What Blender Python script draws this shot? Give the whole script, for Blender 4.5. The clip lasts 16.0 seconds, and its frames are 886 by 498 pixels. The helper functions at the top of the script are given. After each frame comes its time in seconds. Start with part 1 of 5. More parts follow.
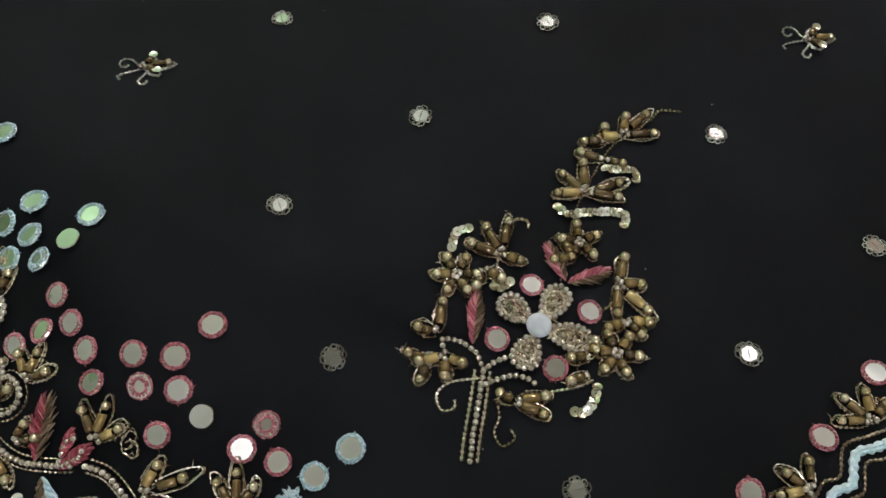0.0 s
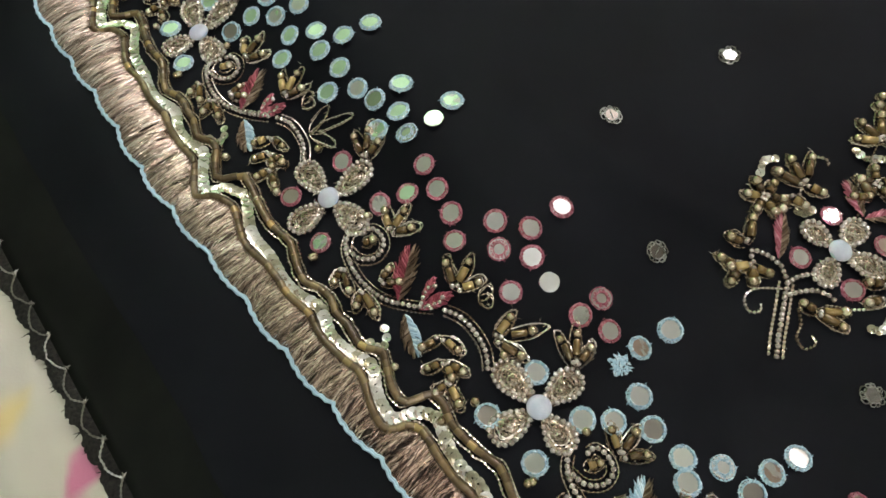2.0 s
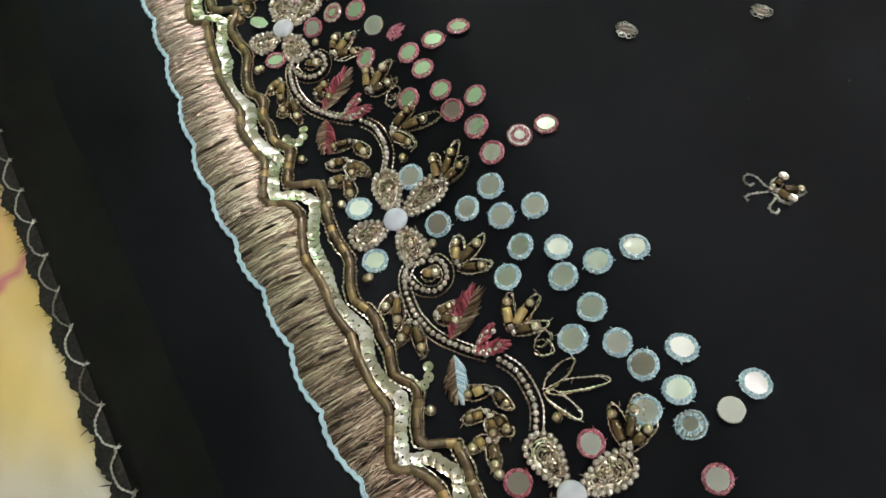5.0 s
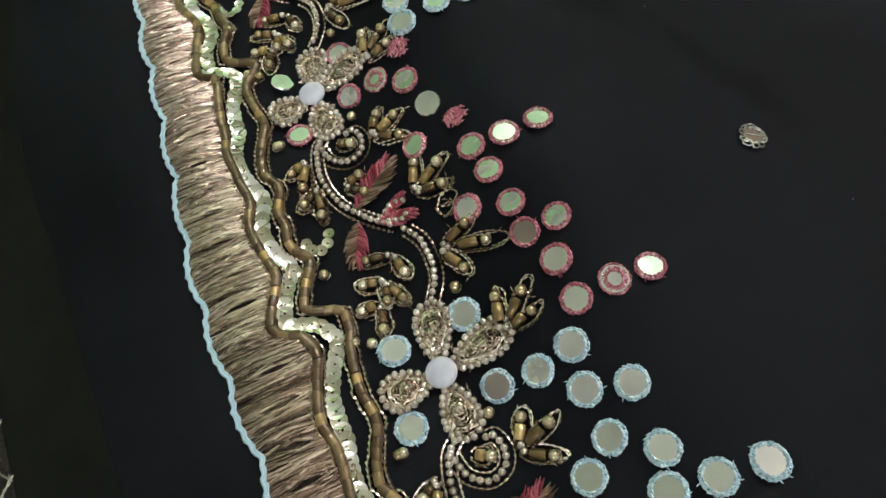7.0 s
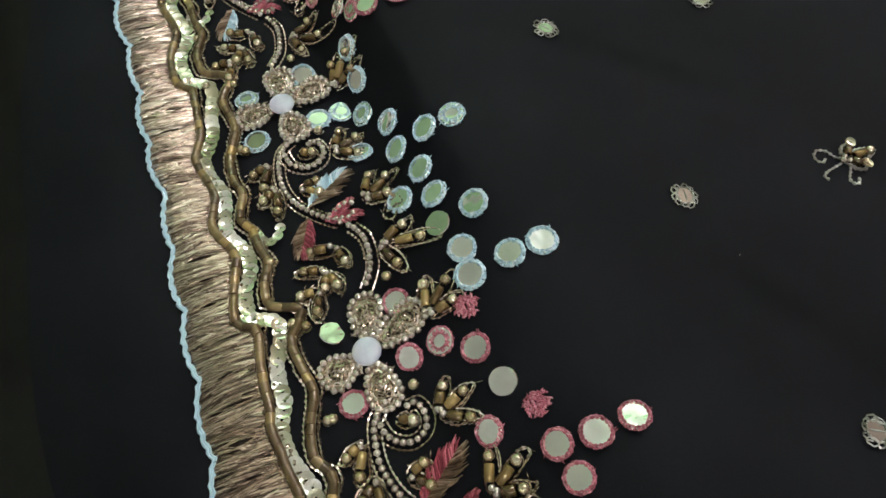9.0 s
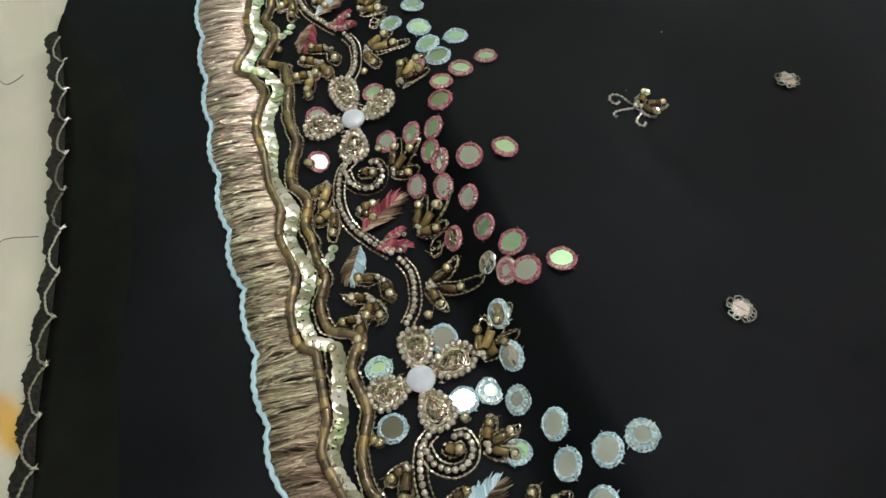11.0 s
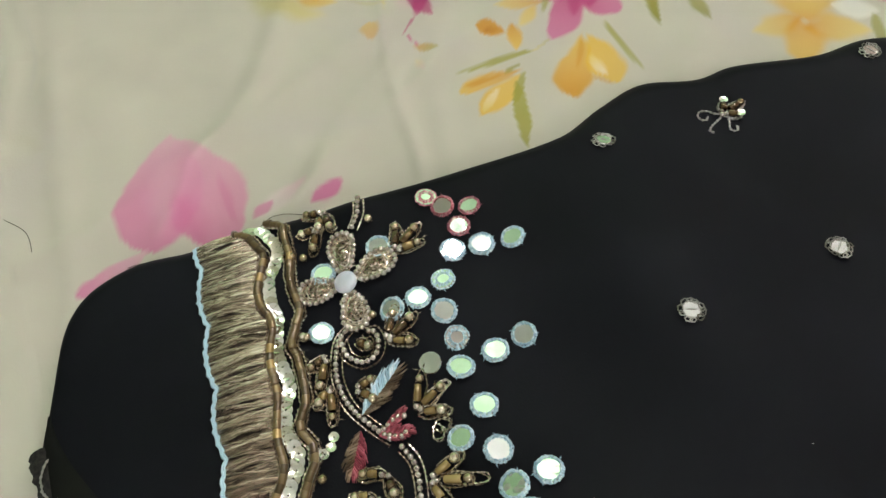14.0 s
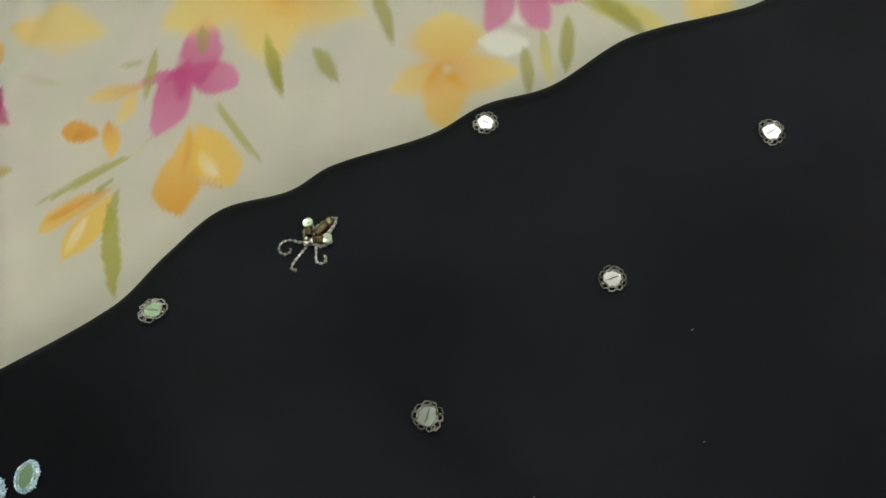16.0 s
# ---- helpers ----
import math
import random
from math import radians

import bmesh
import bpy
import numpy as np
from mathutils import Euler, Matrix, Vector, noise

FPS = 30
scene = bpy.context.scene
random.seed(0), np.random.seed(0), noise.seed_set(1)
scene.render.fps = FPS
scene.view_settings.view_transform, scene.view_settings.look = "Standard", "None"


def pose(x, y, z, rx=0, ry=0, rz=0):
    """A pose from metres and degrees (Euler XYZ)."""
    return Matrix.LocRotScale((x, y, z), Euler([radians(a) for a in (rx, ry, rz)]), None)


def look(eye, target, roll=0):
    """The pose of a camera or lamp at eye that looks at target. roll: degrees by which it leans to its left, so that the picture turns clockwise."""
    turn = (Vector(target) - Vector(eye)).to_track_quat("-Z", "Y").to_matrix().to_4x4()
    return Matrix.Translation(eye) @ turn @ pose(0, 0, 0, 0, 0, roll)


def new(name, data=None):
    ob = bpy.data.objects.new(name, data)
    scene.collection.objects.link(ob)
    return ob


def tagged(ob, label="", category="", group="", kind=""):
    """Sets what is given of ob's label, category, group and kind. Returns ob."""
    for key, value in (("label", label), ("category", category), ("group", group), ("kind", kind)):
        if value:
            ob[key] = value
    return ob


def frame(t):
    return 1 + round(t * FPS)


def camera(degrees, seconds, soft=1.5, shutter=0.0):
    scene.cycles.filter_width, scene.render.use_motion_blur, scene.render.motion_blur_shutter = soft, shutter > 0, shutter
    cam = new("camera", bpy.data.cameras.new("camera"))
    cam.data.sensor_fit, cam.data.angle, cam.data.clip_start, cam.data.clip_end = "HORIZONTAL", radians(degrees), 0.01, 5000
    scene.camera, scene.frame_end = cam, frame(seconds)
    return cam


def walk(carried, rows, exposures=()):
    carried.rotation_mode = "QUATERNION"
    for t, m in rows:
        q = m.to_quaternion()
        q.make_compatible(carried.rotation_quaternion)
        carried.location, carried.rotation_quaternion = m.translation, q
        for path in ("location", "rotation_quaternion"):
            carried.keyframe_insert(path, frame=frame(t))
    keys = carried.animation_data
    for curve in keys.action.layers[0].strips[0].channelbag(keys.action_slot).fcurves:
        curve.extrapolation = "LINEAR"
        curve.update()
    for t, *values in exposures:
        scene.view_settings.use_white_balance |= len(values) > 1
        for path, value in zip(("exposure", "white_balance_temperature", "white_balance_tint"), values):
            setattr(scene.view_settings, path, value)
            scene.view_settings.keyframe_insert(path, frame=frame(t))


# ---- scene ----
cam = camera(62.89, 16.0)
PATH = [
    (0, (0.05853, -0.23476, 0.18723), (0.11610, -0.16610, 0.00842), -4.25),
    (0.5, (0.03686, -0.23921, 0.19200), (0.09305, -0.16996, 0.01298), -3.98),
    (1, (0.01593, -0.23172, 0.19666), (0.06851, -0.16121, 0.01704), -4.08),
    (1.5, (-0.00990, -0.22272, 0.19555), (0.04037, -0.15036, 0.01600), -3.43),
    (2, (-0.02804, -0.20941, 0.20272), (0.01636, -0.13550, 0.02226), -4.33),
    (2.5, (-0.03565, -0.19458, 0.21226), (0.00434, -0.11854, 0.03166), -5.70),
    (3, (-0.02777, -0.17709, 0.21870), (0.00957, -0.09929, 0.03828), -6.66),
    (3.5, (-0.02422, -0.15092, 0.22559), (0.01180, -0.07142, 0.04563), -6.87),
    (4, (-0.02497, -0.12941, 0.22852), (0.00983, -0.04678, 0.04973), -7.07),
    (4.2, (-0.02800, -0.12320, 0.22061), (0.00595, -0.04010, 0.04189), -7.53),
    (6.3, (-0.02493, -0.05922, 0.15648), (0.00610, 0.02184, -0.02370), -5.29),
    (6.5, (-0.02634, -0.05277, 0.15634), (0.00473, 0.02911, -0.02347), -4.79),
    (7, (-0.01402, -0.04349, 0.15464), (0.01655, 0.03829, -0.02530), -4.22),
    (7.5, (-0.01413, -0.02987, 0.14931), (0.01738, 0.05179, -0.03052), -3.48),
    (8, (-0.01161, -0.01310, 0.15409), (0.02140, 0.07035, -0.02464), -2.32),
    (8.5, (-0.00363, 0.00214, 0.15753), (0.03010, 0.08587, -0.02094), -2.26),
    (9, (-0.00542, 0.02312, 0.16223), (0.03017, 0.10891, -0.01490), -1.96),
    (9.5, (-0.00968, 0.04496, 0.16530), (0.02449, 0.13168, -0.01165), -2.09),
    (9.7, (-0.01098, 0.05467, 0.16907), (0.02168, 0.14250, -0.00762), -2.68),
    (11.8, (-0.00430, 0.12343, 0.16263), (0.02933, 0.22566, -0.00595), -3.54),
    (12, (0.00146, 0.12951, 0.16220), (0.03371, 0.22978, -0.00781), -4.11),
    (12.5, (0.00186, 0.15164, 0.17456), (0.03452, 0.25207, 0.00471), -5.80),
    (13, (0.00129, 0.16324, 0.18135), (0.03361, 0.26432, 0.01183), -7.13),
    (13.5, (0.00372, 0.18976, 0.18813), (0.03481, 0.29349, 0.01999), -8.78),
    (14, (0.02491, 0.23126, 0.18791), (0.05527, 0.32927, 0.01623), -8.74),
    (14.5, (0.04639, 0.24491, 0.17462), (0.07479, 0.33186, -0.00323), -10.90),
    (15, (0.06718, 0.25984, 0.17315), (0.09754, 0.34377, -0.00583), -11.99),
    (15.5, (0.10863, 0.25454, 0.17406), (0.14460, 0.33335, -0.00620), -10.44),
    (16, (0.15581, 0.24802, 0.17015), (0.19246, 0.32378, -0.01128), -11.45),
]
walk(cam, [(t, look(eye, target, roll)) for t, eye, target, roll in PATH],
     exposures=[(0.0, -0.25), (0.7, -0.10), (1.5, 0.0), (14.5, 0.0), (16.0, -0.15)])

# ---- world and lamps ----
scene.world = bpy.data.worlds.new("world")
scene.world.use_nodes = True
scene.world.node_tree.nodes["Background"].inputs[0].default_value = (0.5, 0.55, 0.6, 1)
scene.world.node_tree.nodes["Background"].inputs[1].default_value = 0.05
LAMP_AT = (0.70, 1.25, 2.168)
LAMP_STRENGTH = 205.0
# strength of the unseen wall tubes, added as fill light
FILL_STRENGTH = 97.0

MM = 0.001
BASE = {}
rnd = random.Random(7)


# ---- materials ----
def material(name, color, rough=0.5, metal=0.0, **more):
    """A Principled material with its node tree at hand."""
    m = bpy.data.materials.new(name)
    m.use_nodes = True
    b = m.node_tree.nodes["Principled BSDF"]
    b.inputs["Base Color"].default_value = (*color, 1)
    b.inputs["Roughness"].default_value = rough
    b.inputs["Metallic"].default_value = metal
    for key, value in more.items():
        b.inputs[key.replace("_", " ")].default_value = value
    return m


def link(m, a, out, b, inp):
    m.node_tree.links.new(a.outputs[out], b.inputs[inp])


def node(m, kind, **values):
    n = m.node_tree.nodes.new(kind)
    for key, value in values.items():
        n.inputs[key.replace("_", " ")].default_value = value
    return n


def ramp(m, stops):
    n = m.node_tree.nodes.new("ShaderNodeValToRGB")
    n.color_ramp.elements[0].position, n.color_ramp.elements[0].color = stops[0][0], (*stops[0][1], 1)
    n.color_ramp.elements[1].position, n.color_ramp.elements[1].color = stops[-1][0], (*stops[-1][1], 1)
    for p, c in stops[1:-1]:
        n.color_ramp.elements.new(p).color = (*c, 1)
    return n


def grain(m, scale, stops, bump=0.0, dist=0.0003, detail=4.0):
    """Object-space noise for colour and fine relief."""
    b = m.node_tree.nodes["Principled BSDF"]
    co = m.node_tree.nodes.new("ShaderNodeTexCoord")
    no = node(m, "ShaderNodeTexNoise", Scale=scale, Detail=detail)
    link(m, co, "Object", no, "Vector")
    if stops:
        r = ramp(m, stops)
        link(m, no, "Fac", r, "Fac")
        link(m, r, "Color", b, "Base Color")
    if bump:
        bu = node(m, "ShaderNodeBump", Strength=bump, Distance=dist)
        link(m, no, "Fac", bu, "Height")
        link(m, bu, "Normal", b, "Normal")
    return m


def by_random(m, stops, island=False):
    """Colour that varies from piece to piece."""
    b = m.node_tree.nodes["Principled BSDF"]
    if island:
        src, out = m.node_tree.nodes.new("ShaderNodeNewGeometry"), "Random Per Island"
    else:
        src, out = m.node_tree.nodes.new("ShaderNodeObjectInfo"), "Random"
    r = ramp(m, stops)
    link(m, src, out, r, "Fac")
    link(m, r, "Color", b, "Base Color")
    return m


def cloth_material(name, dark, light, rough):
    """Black georgette: fine weave relief and broad faint unevenness."""
    m = material(name, dark, rough, 0.0, Specular_IOR_Level=0.075, Sheen_Weight=0.012, Sheen_Roughness=0.35)
    b = m.node_tree.nodes["Principled BSDF"]
    co = m.node_tree.nodes.new("ShaderNodeTexCoord")
    broad = node(m, "ShaderNodeTexNoise", Scale=18.0, Detail=3.0)
    fine = node(m, "ShaderNodeTexNoise", Scale=1500.0, Detail=2.0)
    link(m, co, "Object", broad, "Vector")
    link(m, co, "Object", fine, "Vector")
    r = ramp(m, [(0.3, dark), (0.7, light)])
    link(m, broad, "Fac", r, "Fac")
    link(m, r, "Color", b, "Base Color")
    bu = node(m, "ShaderNodeBump", Strength=0.25, Distance=0.0002)
    link(m, fine, "Fac", bu, "Height")
    link(m, bu, "Normal", b, "Normal")
    return m


BLACK = cloth_material("black_cloth", (0.0030, 0.0033, 0.0043), (0.0064, 0.0070, 0.0090), 0.62)
LACE = grain(material("black_lace", (0.02, 0.018, 0.015), 0.85), 900, [(0.3, (0.010, 0.010, 0.009)), (0.7, (0.05, 0.045, 0.035))], 0.8, 0.0006)
NET = grain(material("black_net", (0.016, 0.017, 0.012), 0.9, 0.0, Specular_IOR_Level=0.1), 60, [(0.3, (0.0115, 0.0125, 0.0102)), (0.7, (0.018, 0.0195, 0.0155))], 0.0)
GLASS = by_random(material("mirror_glass", (0.8, 0.82, 0.8), 0.06, 1.0), [(0.0, (0.45, 0.38, 0.35)), (0.08, (0.70, 0.66, 0.64)), (0.2, (0.92, 0.93, 0.92)), (1.0, (0.97, 0.98, 0.99))])
grain(GLASS, 260, None, 0.35, 0.0004, 1.0)
FOIL = by_random(material("small_mirror", (0.6, 0.6, 0.55), 0.16, 1.0), [(0.0, (0.34, 0.34, 0.32)), (0.6, (0.55, 0.55, 0.53)), (1.0, (0.85, 0.85, 0.83))])
PINK = by_random(material("pink_thread", (0.45, 0.07, 0.11), 0.6, 0.0, Sheen_Weight=0.2), [(0.0, (0.27, 0.055, 0.08)), (0.5, (0.45, 0.105, 0.150)), (1.0, (0.66, 0.31, 0.35))], True)
BLUE = by_random(material("blue_thread", (0.35, 0.6, 0.7), 0.6, 0.0, Sheen_Weight=0.2), [(0.0, (0.34, 0.52, 0.61)), (0.5, (0.50, 0.69, 0.78)), (1.0, (0.78, 0.89, 0.93))], True)
RED = by_random(material("red_thread", (0.35, 0.04, 0.06), 0.6), [(0.0, (0.14, 0.018, 0.03)), (0.5, (0.28, 0.042, 0.065)), (1.0, (0.48, 0.14, 0.17))], True)
COPPER = by_random(material("copper_thread", (0.4, 0.28, 0.18), 0.38, 0.8), [(0.0, (0.12, 0.08, 0.05)), (0.5, (0.27, 0.20, 0.135)), (1.0, (0.55, 0.44, 0.33))], True)
ZARI = by_random(material("bronze_thread", (0.5, 0.4, 0.3), 0.25, 0.95), [(0.0, (0.22, 0.17, 0.145)), (0.45, (0.68, 0.57, 0.50)), (1.0, (1.0, 0.93, 0.87))], True)
BAND_BASE = grain(material("bronze_backing", (0.16, 0.12, 0.08), 0.55, 0.7), 700, [(0.3, (0.03, 0.023, 0.018)), (0.7, (0.12, 0.09, 0.068))], 0.6, 0.0005)
SILVER = by_random(material("silver_thread", (0.5, 0.48, 0.42), 0.35, 0.9), [(0.0, (0.25, 0.23, 0.19)), (1.0, (0.92, 0.90, 0.86))], True)
COIL = by_random(material("gold_coil", (0.45, 0.37, 0.25), 0.24, 0.95), [(0.0, (0.26, 0.21, 0.15)), (0.5, (0.60, 0.51, 0.41)), (1.0, (0.98, 0.90, 0.80))], True)
PEARL = by_random(material("pearl", (0.5, 0.45, 0.38), 0.2, 0.72, Coat_Weight=0.6, Coat_Roughness=0.06), [(0.0, (0.42, 0.36, 0.30)), (0.5, (0.58, 0.51, 0.44)), (1.0, (0.76, 0.70, 0.63))])
BUGLE = by_random(material("bugle_bead", (0.3, 0.2, 0.08), 0.16, 0.5, Coat_Weight=0.9, Coat_Roughness=0.05), [(0.0, (0.08, 0.046, 0.015)), (0.5, (0.165, 0.105, 0.037)), (0.8, (0.29, 0.195, 0.07)), (1.0, (0.60, 0.45, 0.19))])
LINE_BUGLE = by_random(material("olive_bugle_bead", (0.2, 0.14, 0.06), 0.3, 0.3, Coat_Weight=0.45, Coat_Roughness=0.12), [(0.0, (0.075, 0.048, 0.019)), (0.6, (0.145, 0.098, 0.042)), (0.9, (0.22, 0.155, 0.066)), (1.0, (0.42, 0.29, 0.10))])
GOLD_BEAD = by_random(material("gold_bead", (0.4, 0.32, 0.16), 0.2, 0.8, Coat_Weight=0.5), [(0.0, (0.34, 0.26, 0.14)), (0.5, (0.52, 0.43, 0.28)), (1.0, (0.74, 0.66, 0.50))])
SEQUIN = by_random(material("sequin", (0.6, 0.6, 0.42), 0.17, 0.8, Coat_Weight=0.5), [(0.0, (0.40, 0.38, 0.25)), (0.4, (0.60, 0.59, 0.44)), (0.65, (0.82, 0.81, 0.70)), (1.0, (0.96, 0.95, 0.90))])
OPAL = grain(material("milky_stone", (0.8, 0.8, 0.82), 0.42, 0.0, Subsurface_Weight=0.2, Coat_Weight=0.12), 300, [(0.3, (0.58, 0.54, 0.59)), (0.7, (0.74, 0.71, 0.75))])
WALL_GREEN = grain(material("green_plaster", (0.5, 0.6, 0.4), 0.8), 6, [(0.3, (0.50, 0.52, 0.46)), (0.7, (0.56, 0.58, 0.52))], 0.2, 0.002)
WALL_LEAF = grain(material("leaf_plaster", (0.5, 0.6, 0.4), 0.8), 6, [(0.3, (0.35, 0.57, 0.31)), (0.7, (0.41, 0.64, 0.37))], 0.2, 0.002)
WALL_BUFF = grain(material("buff_plaster", (0.5, 0.42, 0.33), 0.8), 6, [(0.3, (0.44, 0.31, 0.25)), (0.7, (0.52, 0.38, 0.31))], 0.2, 0.002)
WHITEWASH = grain(material("ceiling_paint", (0.75, 0.75, 0.7), 0.85), 5, [(0.3, (0.84, 0.84, 0.83)), (0.7, (0.89, 0.89, 0.88))], 0.2, 0.002)
FLOOR = grain(material("floor_stone", (0.4, 0.36, 0.3), 0.4), 12, [(0.3, (0.34, 0.29, 0.26)), (0.7, (0.45, 0.40, 0.37))])
LAMP_WHITE = material("lamp_rim", (0.8, 0.8, 0.8), 0.4)


def glow(name, color, strength):
    m = material(name, (0.8, 0.8, 0.8), 0.5)
    b = m.node_tree.nodes["Principled BSDF"]
    b.inputs["Emission Color"].default_value = (*color, 1)
    b.inputs["Emission Strength"].default_value = strength
    return m


LAMP_GLOW = glow("lamp_diffuser", (0.965, 0.945, 1.0), LAMP_STRENGTH)
FILL_GLOW = glow("fill_tube_glass", (0.965, 0.935, 1.0), FILL_STRENGTH)


# ---- helpers for meshes and parts ----
def mesh_of(name, bm, mat, smooth=True):
    me = bpy.data.meshes.new(name)
    bm.to_mesh(me)
    bm.free()
    me.materials.append(mat)
    if smooth:
        me.polygons.foreach_set("use_smooth", [True] * len(me.polygons))
    return me


def put(name, me, parent=None, m=None, label=""):
    """An object of a mesh (or an Empty) at the world pose m, under a thing or part."""
    ob = new(name, me)
    m = m or Matrix.Identity(4)
    BASE[ob.name] = m
    if parent is not None:
        ob.parent = parent
        ob.matrix_basis = BASE[parent.name].inverted() @ m
    else:
        ob.matrix_basis = m
    if label:
        ob["label"] = label
    return ob


def smooth(a, b, x):
    t = min(1.0, max(0.0, (x - a) / (b - a)))
    return t * t * (3 - 2 * t)


def along(points, x):
    """Smooth value at x of a row of (x, y) knots."""
    if x <= points[0][0]:
        return points[0][1]
    for k in range(len(points) - 1):
        (a, p), (b, q) = points[k], points[k + 1]
        if x <= b:
            (z, o), (c, r) = points[max(k - 1, 0)], points[min(k + 2, len(points) - 1)]
            d, t = b - a, (x - a) / (b - a)
            ma, mb = (q - o) / (b - z) * d, (r - p) / (c - a) * d
            return (2 * t ** 3 - 3 * t * t + 1) * p + (t ** 3 - 2 * t * t + t) * ma + (3 * t * t - 2 * t ** 3) * q + (t ** 3 - t * t) * mb
    return points[-1][1]


# ---- the lie of the cloth ----
SHEET_Z = -0.0150
TOP_KNOTS = [(-0.069, 0.340), (-0.063, 0.356), (-0.057, 0.371), (-0.051, 0.379), (-0.043, 0.3832), (-0.030, 0.3848), (-0.014, 0.3815), (0.008, 0.3795), (0.030, 0.3755),
             (0.052, 0.3712), (0.078, 0.3678), (0.112, 0.3648), (0.130, 0.3702), (0.149, 0.3736), (0.168, 0.3666), (0.182, 0.3660), (0.211, 0.3564), (0.229, 0.3548), (0.248, 0.3475),
             (0.278, 0.3458), (0.312, 0.3316), (0.326, 0.3286), (0.42, 0.30), (0.62, 0.26)]
LEFT_KNOTS = [(-0.62, -0.075), (-0.20, -0.0920), (-0.12, -0.0945), (-0.03, -0.0978), (0.05, -0.1008), (0.11, -0.102), (0.19, -0.0915), (0.245, -0.0790), (0.30, -0.0705), (0.34, -0.069)]


def top_edge(x):
    return along(TOP_KNOTS, x)


def left_edge(y):
    return along(LEFT_KNOTS, y)


FOLDS = [((0.060, -0.070), (0.069, -0.107), (0.079, -0.137), (0.095, -0.162), (0.110, -0.186), (0.135, -0.205), 0.0016, 0.006), ((0.049, 0.163), (0.084, 0.143), (0.115, 0.116), (0.150, 0.080), 0.0010, 0.006),
         ((0.062, 0.078), (0.084, 0.062), (0.097, 0.035), (0.112, 0.000), 0.0010, 0.006), ((0.082, 0.225), (0.087, 0.200), (0.092, 0.165), 0.0009, 0.005),
         ((0.110, 0.010), (0.150, -0.015), (0.185, -0.060), 0.0012, 0.008), ((0.150, 0.330), (0.168, 0.290), (0.175, 0.230), 0.0009, 0.007),
         ((0.068, -0.190), (0.072, -0.216), (0.088, -0.232), (0.120, -0.238), -0.0012, 0.006)]


def fold_height(x, y):
    """Low soft creases that run out over the cloth."""
    z = 0.0
    for *line, h, w in FOLDS:
        best, end = 1.0, 0.0
        for k in range(len(line) - 1):
            (ax, ay), (bx, by) = line[k], line[k + 1]
            dx, dy = bx - ax, by - ay
            t = min(1.0, max(0.0, ((x - ax) * dx + (y - ay) * dy) / (dx * dx + dy * dy)))
            d = math.hypot(x - ax - t * dx, y - ay - t * dy)
            if d < best:
                best, end = d, (k + t) / (len(line) - 1)
        if best < 4 * w:
            z += h * math.exp(-(best / w) ** 2) * math.sin(math.pi * (0.06 + 0.88 * end))
    return z


def sheet_base(x, y):
    """The sheet lies lower beyond the fold."""
    return SHEET_Z - 0.010 * smooth(0.325, 0.375, y) * smooth(-0.105, -0.060, x)


def height(x, y):
    """Height of the black cloth: a broad ridge beside the border, low waves, rounded where it folds under."""
    amp = 0.015 * smooth(-0.19, -0.12, y) * (1 - 0.7 * smooth(0.22, 0.30, y))
    steep = smooth(0.10, 0.15, y) * (1 - smooth(0.22, 0.27, y))
    north = smooth(0.22, 0.27, y)
    rise = (1 - steep) * smooth(-0.004 + 0.024 * north, 0.045, x) + steep * smooth(0.020, 0.040, x)
    d = max(0.0, x - 0.047) / 0.06
    z = -0.004 + amp * rise * math.exp(-d * d) - 0.0025 * steep * (1 - rise) * smooth(-0.05, -0.02, x)
    far = smooth(0.06, 0.12, x)
    z += far * 0.0016 * noise.noise((x * 9 + y * 5, y * 7 - x * 4, 3.0))
    if x > 0.045:
        z += fold_height(x, y) * smooth(0.045, 0.06, x)
    z += 0.010 * math.exp(-((x - 0.112) ** 2 / 0.0008 + (y - 0.297) ** 2 / 0.003))
    z -= 0.0045 * smooth(-0.12, -0.22, y) * smooth(0.02, 0.10, x)
    z += 0.0008 * noise.noise((x * 30, y * 22, 1.0)) * smooth(-0.04, -0.06, x)
    left = smooth(-0.050, -0.090, x)
    z = z * (1 - left) + (SHEET_Z + 0.0032 + 0.0020 * noise.noise((x * 14, y * 9, 9.0))) * left
    # a soft roll down to the fold
    gap = top_edge(x) - y
    r = 0.009
    if gap < r:
        k = 1 - max(0.0, gap) / r
        z = SHEET_Z + 0.0012 + (z - SHEET_Z - 0.0012) * math.sqrt(max(0.0, 1 - k * k))
    return z


def on_cloth(x, y, up=0.0, turn=0.0, lean=(0.0, 0.0)):
    """Pose on the cloth with z along its normal, turned by so many degrees."""
    e = 0.0015
    nx = (height(x - e, y) - height(x + e, y)) / (2 * e)
    ny = (height(x, y - e) - height(x, y + e)) / (2 * e)
    n = Vector((nx + lean[0], ny + lean[1], 1)).normalized()
    q = Vector((0, 0, 1)).rotation_difference(n)
    return Matrix.Translation(Vector((x, y, height(x, y))) + n * up) @ q.to_matrix().to_4x4() @ pose(0, 0, 0, 0, 0, turn)


FLOWERS = [(29, -275), (16, -182), (3, -89), (0, 0), (0, 85), (5, 167), (15, 253), (28, 342), (43, 430)]


